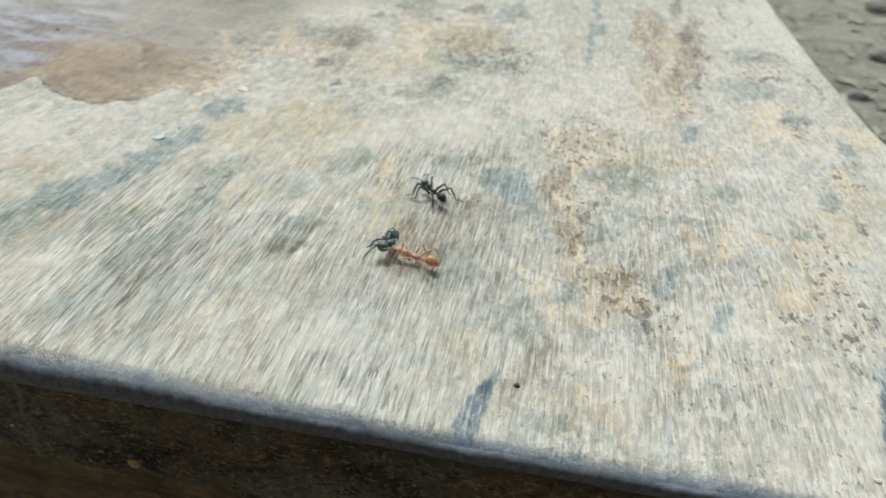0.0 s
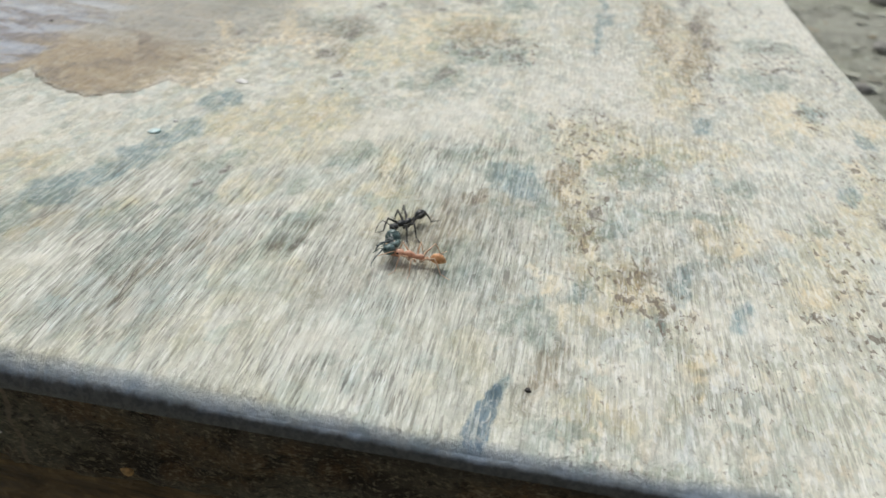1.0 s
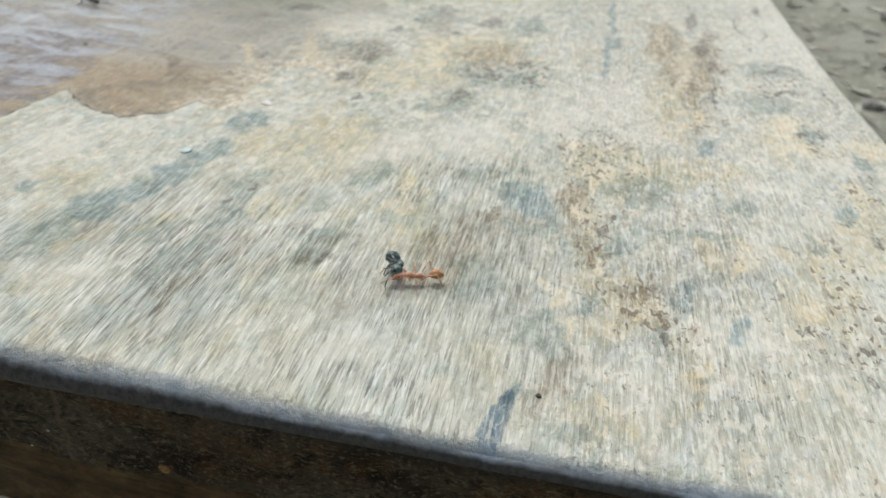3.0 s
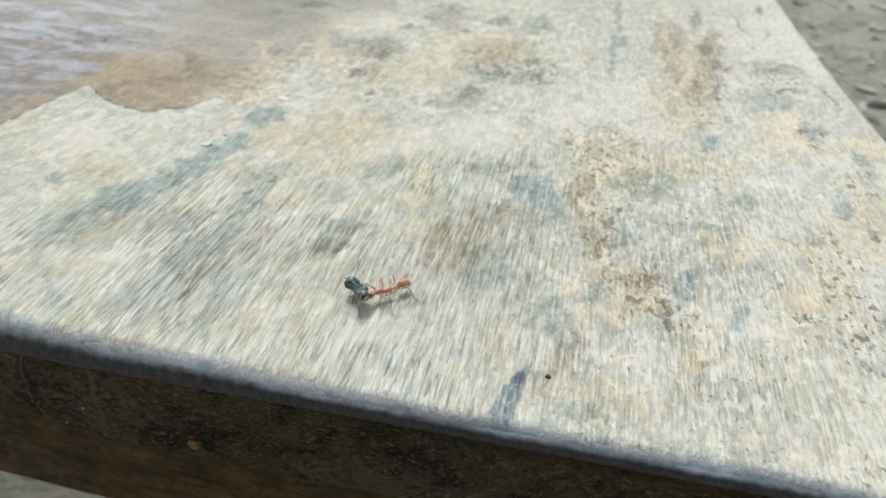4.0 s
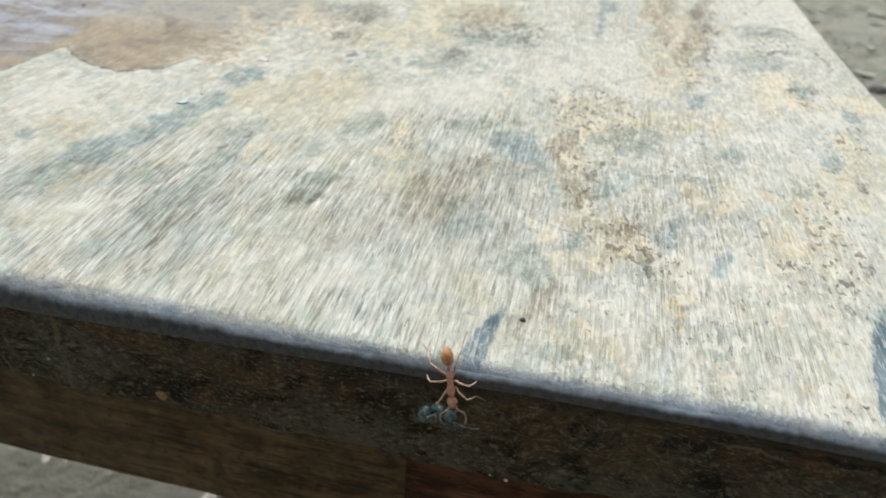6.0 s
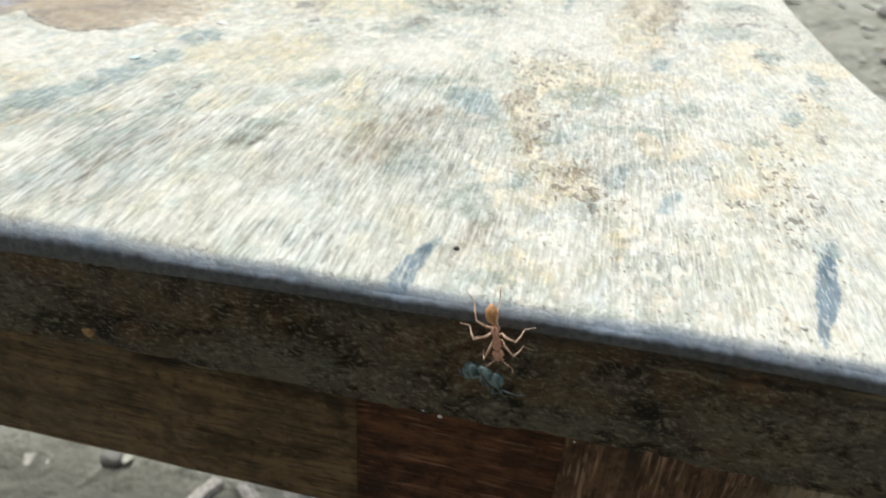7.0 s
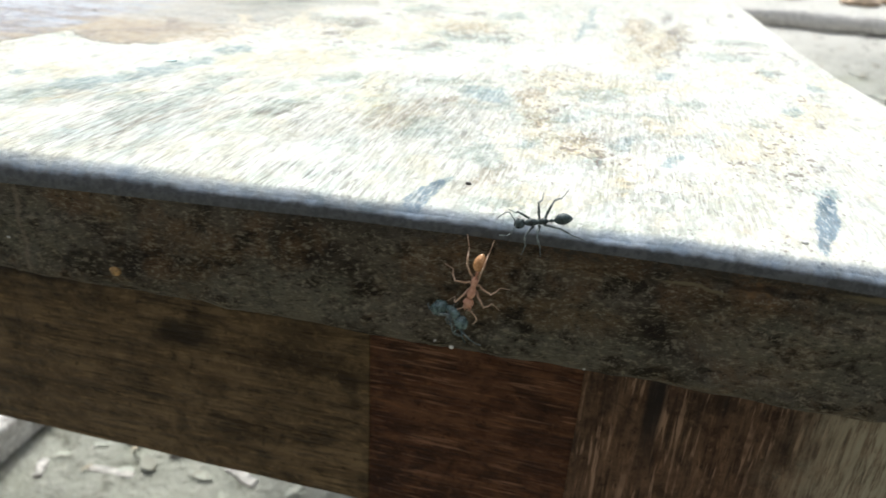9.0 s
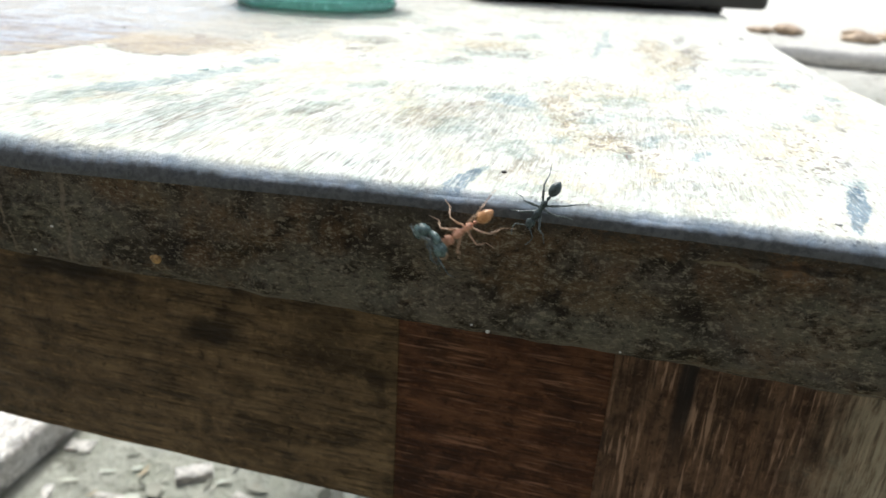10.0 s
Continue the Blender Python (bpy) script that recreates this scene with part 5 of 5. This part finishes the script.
# seconds and the middle of the dead ant in millimetres
CAPTIVE_ROWS = [
    (0, -25.1, 37.2, 2.0), (0.4, -24.4, 36.0, 2.0), (0.8, -24.6, 35.8, 2.0), (1.2, -25.0, 35.6, 2.0), (1.6, -25.1, 33.4, 2.0), (2, -25.8, 33.8, 2.0), (2.5, -26.8, 33.3, 2.0), (2.7, -26.3, 34.2, 2.0),
    (3.8, -31.5, 23.6, 2.0), (4, -32.2, 20.4, 2.0), (4.3, -31.0, 16.6, 2.0), (4.5, -29.1, 10.6, 2.0), (4.7, -24.8, 7.3, 2.0), (4.9, -22.2, 5.5, 2.0), (5, -19.6, 4.0, 2.0), (5.3, -14.8, 2.4, 2.0),
    (5.4, -13.4, 0.6, 1.2), (5.5, -11.9, -1.8, -1.5), (5.7, -12.1, -2.0, -4.9), (6.2, -4.5, -2.0, -8.0),
    (6.8, 5.0, -2.0, -9.4), (7, 7.1, -2.0, -8.6), (7.2, 8.0, -2.0, -7.7), (7.5, 11.3, -2.0, -6.9),
    (7.7, 13.0, -2.0, -5.0), (7.8, 9.5, -2.0, -9.7), (8, 10.3, -2.0, -9.6), (8.5, 4.9, -2.0, -9.9),
    (9, 1.5, -2.0, -13.6), (9.5, -1.0, -2.0, -12.2), (9.8, -2.4, -2.0, -10.2), (10, -7.0, -2.0, -6.6),
]
WALKER_ROWS = [
    (0, -21.1, 56.5, 2.0, -6.3, 6.5, 0, 0), (0.2, -21.6, 55.9, 2.0, -5.9, 3.8, 0, 0), (0.4, -22.1, 53.1, 2.0, -6.5, -1.0, 0, 0), (0.6, -22.6, 51.2, 2.0, -5.6, -2.0, 0, 0),
    (0.8, -23.9, 46.2, 2.0, -0.5, -8.0, 0, 0), (1, -23.6, 43.5, 2.0, -3.8, -5.9, 0, 0), (1.2, -27.9, 52.1, 2.0, -5.9, -0.5, 0, 0), (1.4, -37.6, 58.3, 2.0, -6.4, 2.0, 0, 0),
    (1.6, -47.4, 67.6, 2.0, -7.0, 4.8, 0, 0), (1.8, -61.2, 81.2, 2.0, -8.2, 6.0, 0, 0), (2, -76.3, 93.8, 2.0, -7.5, 5.2, 0, 0), (2.4, -108.0, 120.3, 2.2, -8.1, 4.6, 0, 0),
    (2.5, -115.6, 125.3, 2.3, -8.2, 4.6, 0, 0), (2.7, -135.6, 136.2, 2.3, -8.0, 3.9, 0, 0), (3.8, -238.0, 193.0, 2.3, -8.0, 4.0, 0, 0), (4.8, -335.0, 243.0, 2.3, -8.0, 4.0, 0, 0),
    (5.1, -359.5, 257.0, 0.8, -5.0, 4.0, -5.0, -0.5), (5.4, -362.2, 265.0, -8.0, -1.0, 7.0, -3.0, 3), (7.0, -362.2, 330.0, -12.0, 0.0, 8.0, 0.0, 3), (10, -362.2, 332.0, -12.0, 0.0, 8.0, 0.0, 3),
]
RAIDER_ROWS = [
    (0, 86.0, 70.0, -11.0, 0.5, -8.0, 0.0, 2), (6.8, 88.0, 44.0, -8.0, 0.5, -8.0, 1.0, 2), (7.1, 89.5, 26.0, -5.0, 0.3, -8.0, 1.5, 2), (7.2, 79.0, 4.0, -3.0, -6.0, -5.0, 0.5, 2.5),
    (7.3, 53.0, -1.4, -0.8, -6.0, 0.0, -0.3, 0.75), (7.4, 41.0, -1.4, -1.0, -5.4, 0.0, -0.5, 0.75), (7.5, 37.0, -1.4, -1.6, -5.4, 0.0, 0.8, 0.75), (7.6, 24.6, -1.6, 0.6, -4.8, 0.0, 0.2, 0.75),
    (7.7, 22.0, -1.4, 1.2, -4.4, 0.0, -2.9, 0.7), (7.8, 19.2, -1.5, -0.4, -5.4, -1.0, -2.7, 0.8), (7.9, 17.7, -1.8, -2.2, -4.2, -1.0, -4.1, 0.9), (8, 17.3, -2.0, -2.1, -4.6, 0.0, -5.0, 0.9),
    (8.2, 17.1, -2.0, -2.0, -4.9, 0.0, -3.6, 0.9), (8.5, 16.9, -1.2, -0.6, -4.5, 0.0, -2.4, 0.75), (8.8, 16.2, -0.8, 1.0, -5.3, 0.0, -2.0, 0.6), (9, 12.0, -0.8, 1.3, -6.2, 0.0, -1.7, 0.6),
    (9.4, 8.9, -1.0, 0.3, -5.6, 0.0, -2.8, 0.7), (9.5, 7.2, -1.0, 0.0, -5.6, 0.0, -3.4, 0.7), (9.8, 7.2, -1.0, 0.0, -3.3, -0.5, -4.2, 0.7), (10, 7.3, -1.0, 0.2, -2.4, -0.8, -4.3, 0.7),
]


def standing(x, y, z, fx, fy, fz, lean, height, back):
    """The pose of an ant whose body's middle and direction are given."""
    f = Vector((fx, fy, fz)).normalized()
    up = Vector((1, 0, 0)) if lean == 2 else Vector((0.7, -0.7, 0)) if lean == 2.5 else Vector((-1, 0, 0)) if lean == 3 else Vector((-0.7, 0, 0.7)) if lean < 0 else Vector((0, -math.sin(lean * math.pi / 2), math.cos(lean * math.pi / 2)))
    side = up.cross(f).normalized()
    up = f.cross(side)
    m = Matrix((f, side, up)).transposed().to_4x4()
    m.translation = (Vector((x, y, z)) - up * height + f * back) * MM
    return m


def gait(legs, k, rate, swing, until, sweep=()):
    """Legs swing in two sets of three; sweep: (seconds, degrees by which the hind pair trails)."""
    for n, leg in enumerate(legs):
        i, side = n // 2, (-1, 1)[n % 2]
        hx, hy, hz = (v * k * MM for v in HIPS[i])
        keys, t, step = [], 0.0, 0.5 / rate
        while t < 10.0 - 1e-6:
            live = 1.0 if t <= until else 0.15
            wave = (1 if (round(t / step) + i + (n % 2)) % 2 else -1) * swing * live * (0.7 + 0.3 * math.sin(t * 3 + n))
            trail = float(np.interp(t, [s[0] for s in sweep], [s[1] for s in sweep])) * (0, 0.25, 1)[i] if sweep else 0
            keys.append((t, pose(hx, side * hy, hz, 0, -4 * max(0, wave / swing if swing else 0), side * (SPREAD[i] + wave + trail))))
            t += step
        keys.append((10.0, keys[-1][1]))
        walk(leg, keys)


def motions():
    walk(red_ant, [(r[0], standing(*r[1:], 1.95, 0.25)) for r in RED_ROWS])
    gait(red_legs, 1.03, 2.0, 13, 10, ((0, 0), (5.0, 0), (6.75, 22), (7.0, 20), (7.25, -25), (7.5, -45), (7.75, 5), (8.0, 20), (8.5, -5), (9.0, 24), (10, 8)))
    # how the dead ant hangs in the jaws: seconds, turn about its back, roll, lift in millimetres
    grip = ((0, 0, 0, 0), (4.0, 0, 0, 0), (4.3, -28, 0, 0), (4.5, -52, 0, 0), (5.0, -55, 0, 0), (5.3, -40, 0, 0), (5.7, 0, 15, 0.2), (6.2, -8, 22, 0.4), (9.5, -8, 22, 0.4), (10, 15, 22, 0.4))
    carry = []
    for t, x, y, z in CAPTIVE_ROWS:
        r = [r for r in RED_ROWS if r[0] == t][0]
        turn, roll, lift = (float(np.interp(t, [g[0] for g in grip], [g[i] for g in grip])) for i in (1, 2, 3))
        hold = standing(x, y, z, *r[4:], 0.0, 0.0) @ pose(0, 0, lift * MM, roll, 0, turn)
        carry.append((t, hold @ Matrix.Translation((-1.3 * MM, 0, -1.5 * MM))))
    walk(captive, carry)
    walk(walker, [(r[0], standing(*r[1:], 1.80, 0.2)) for r in WALKER_ROWS])
    gait(walker_legs, 1.0, 4.0, 22, 5.5)
    walk(raider, [(r[0], standing(*r[1:], 1.52, 0.2)) for r in RAIDER_ROWS])
    gait(raider_legs, 0.90, 3.0, 16, 10)


motions()
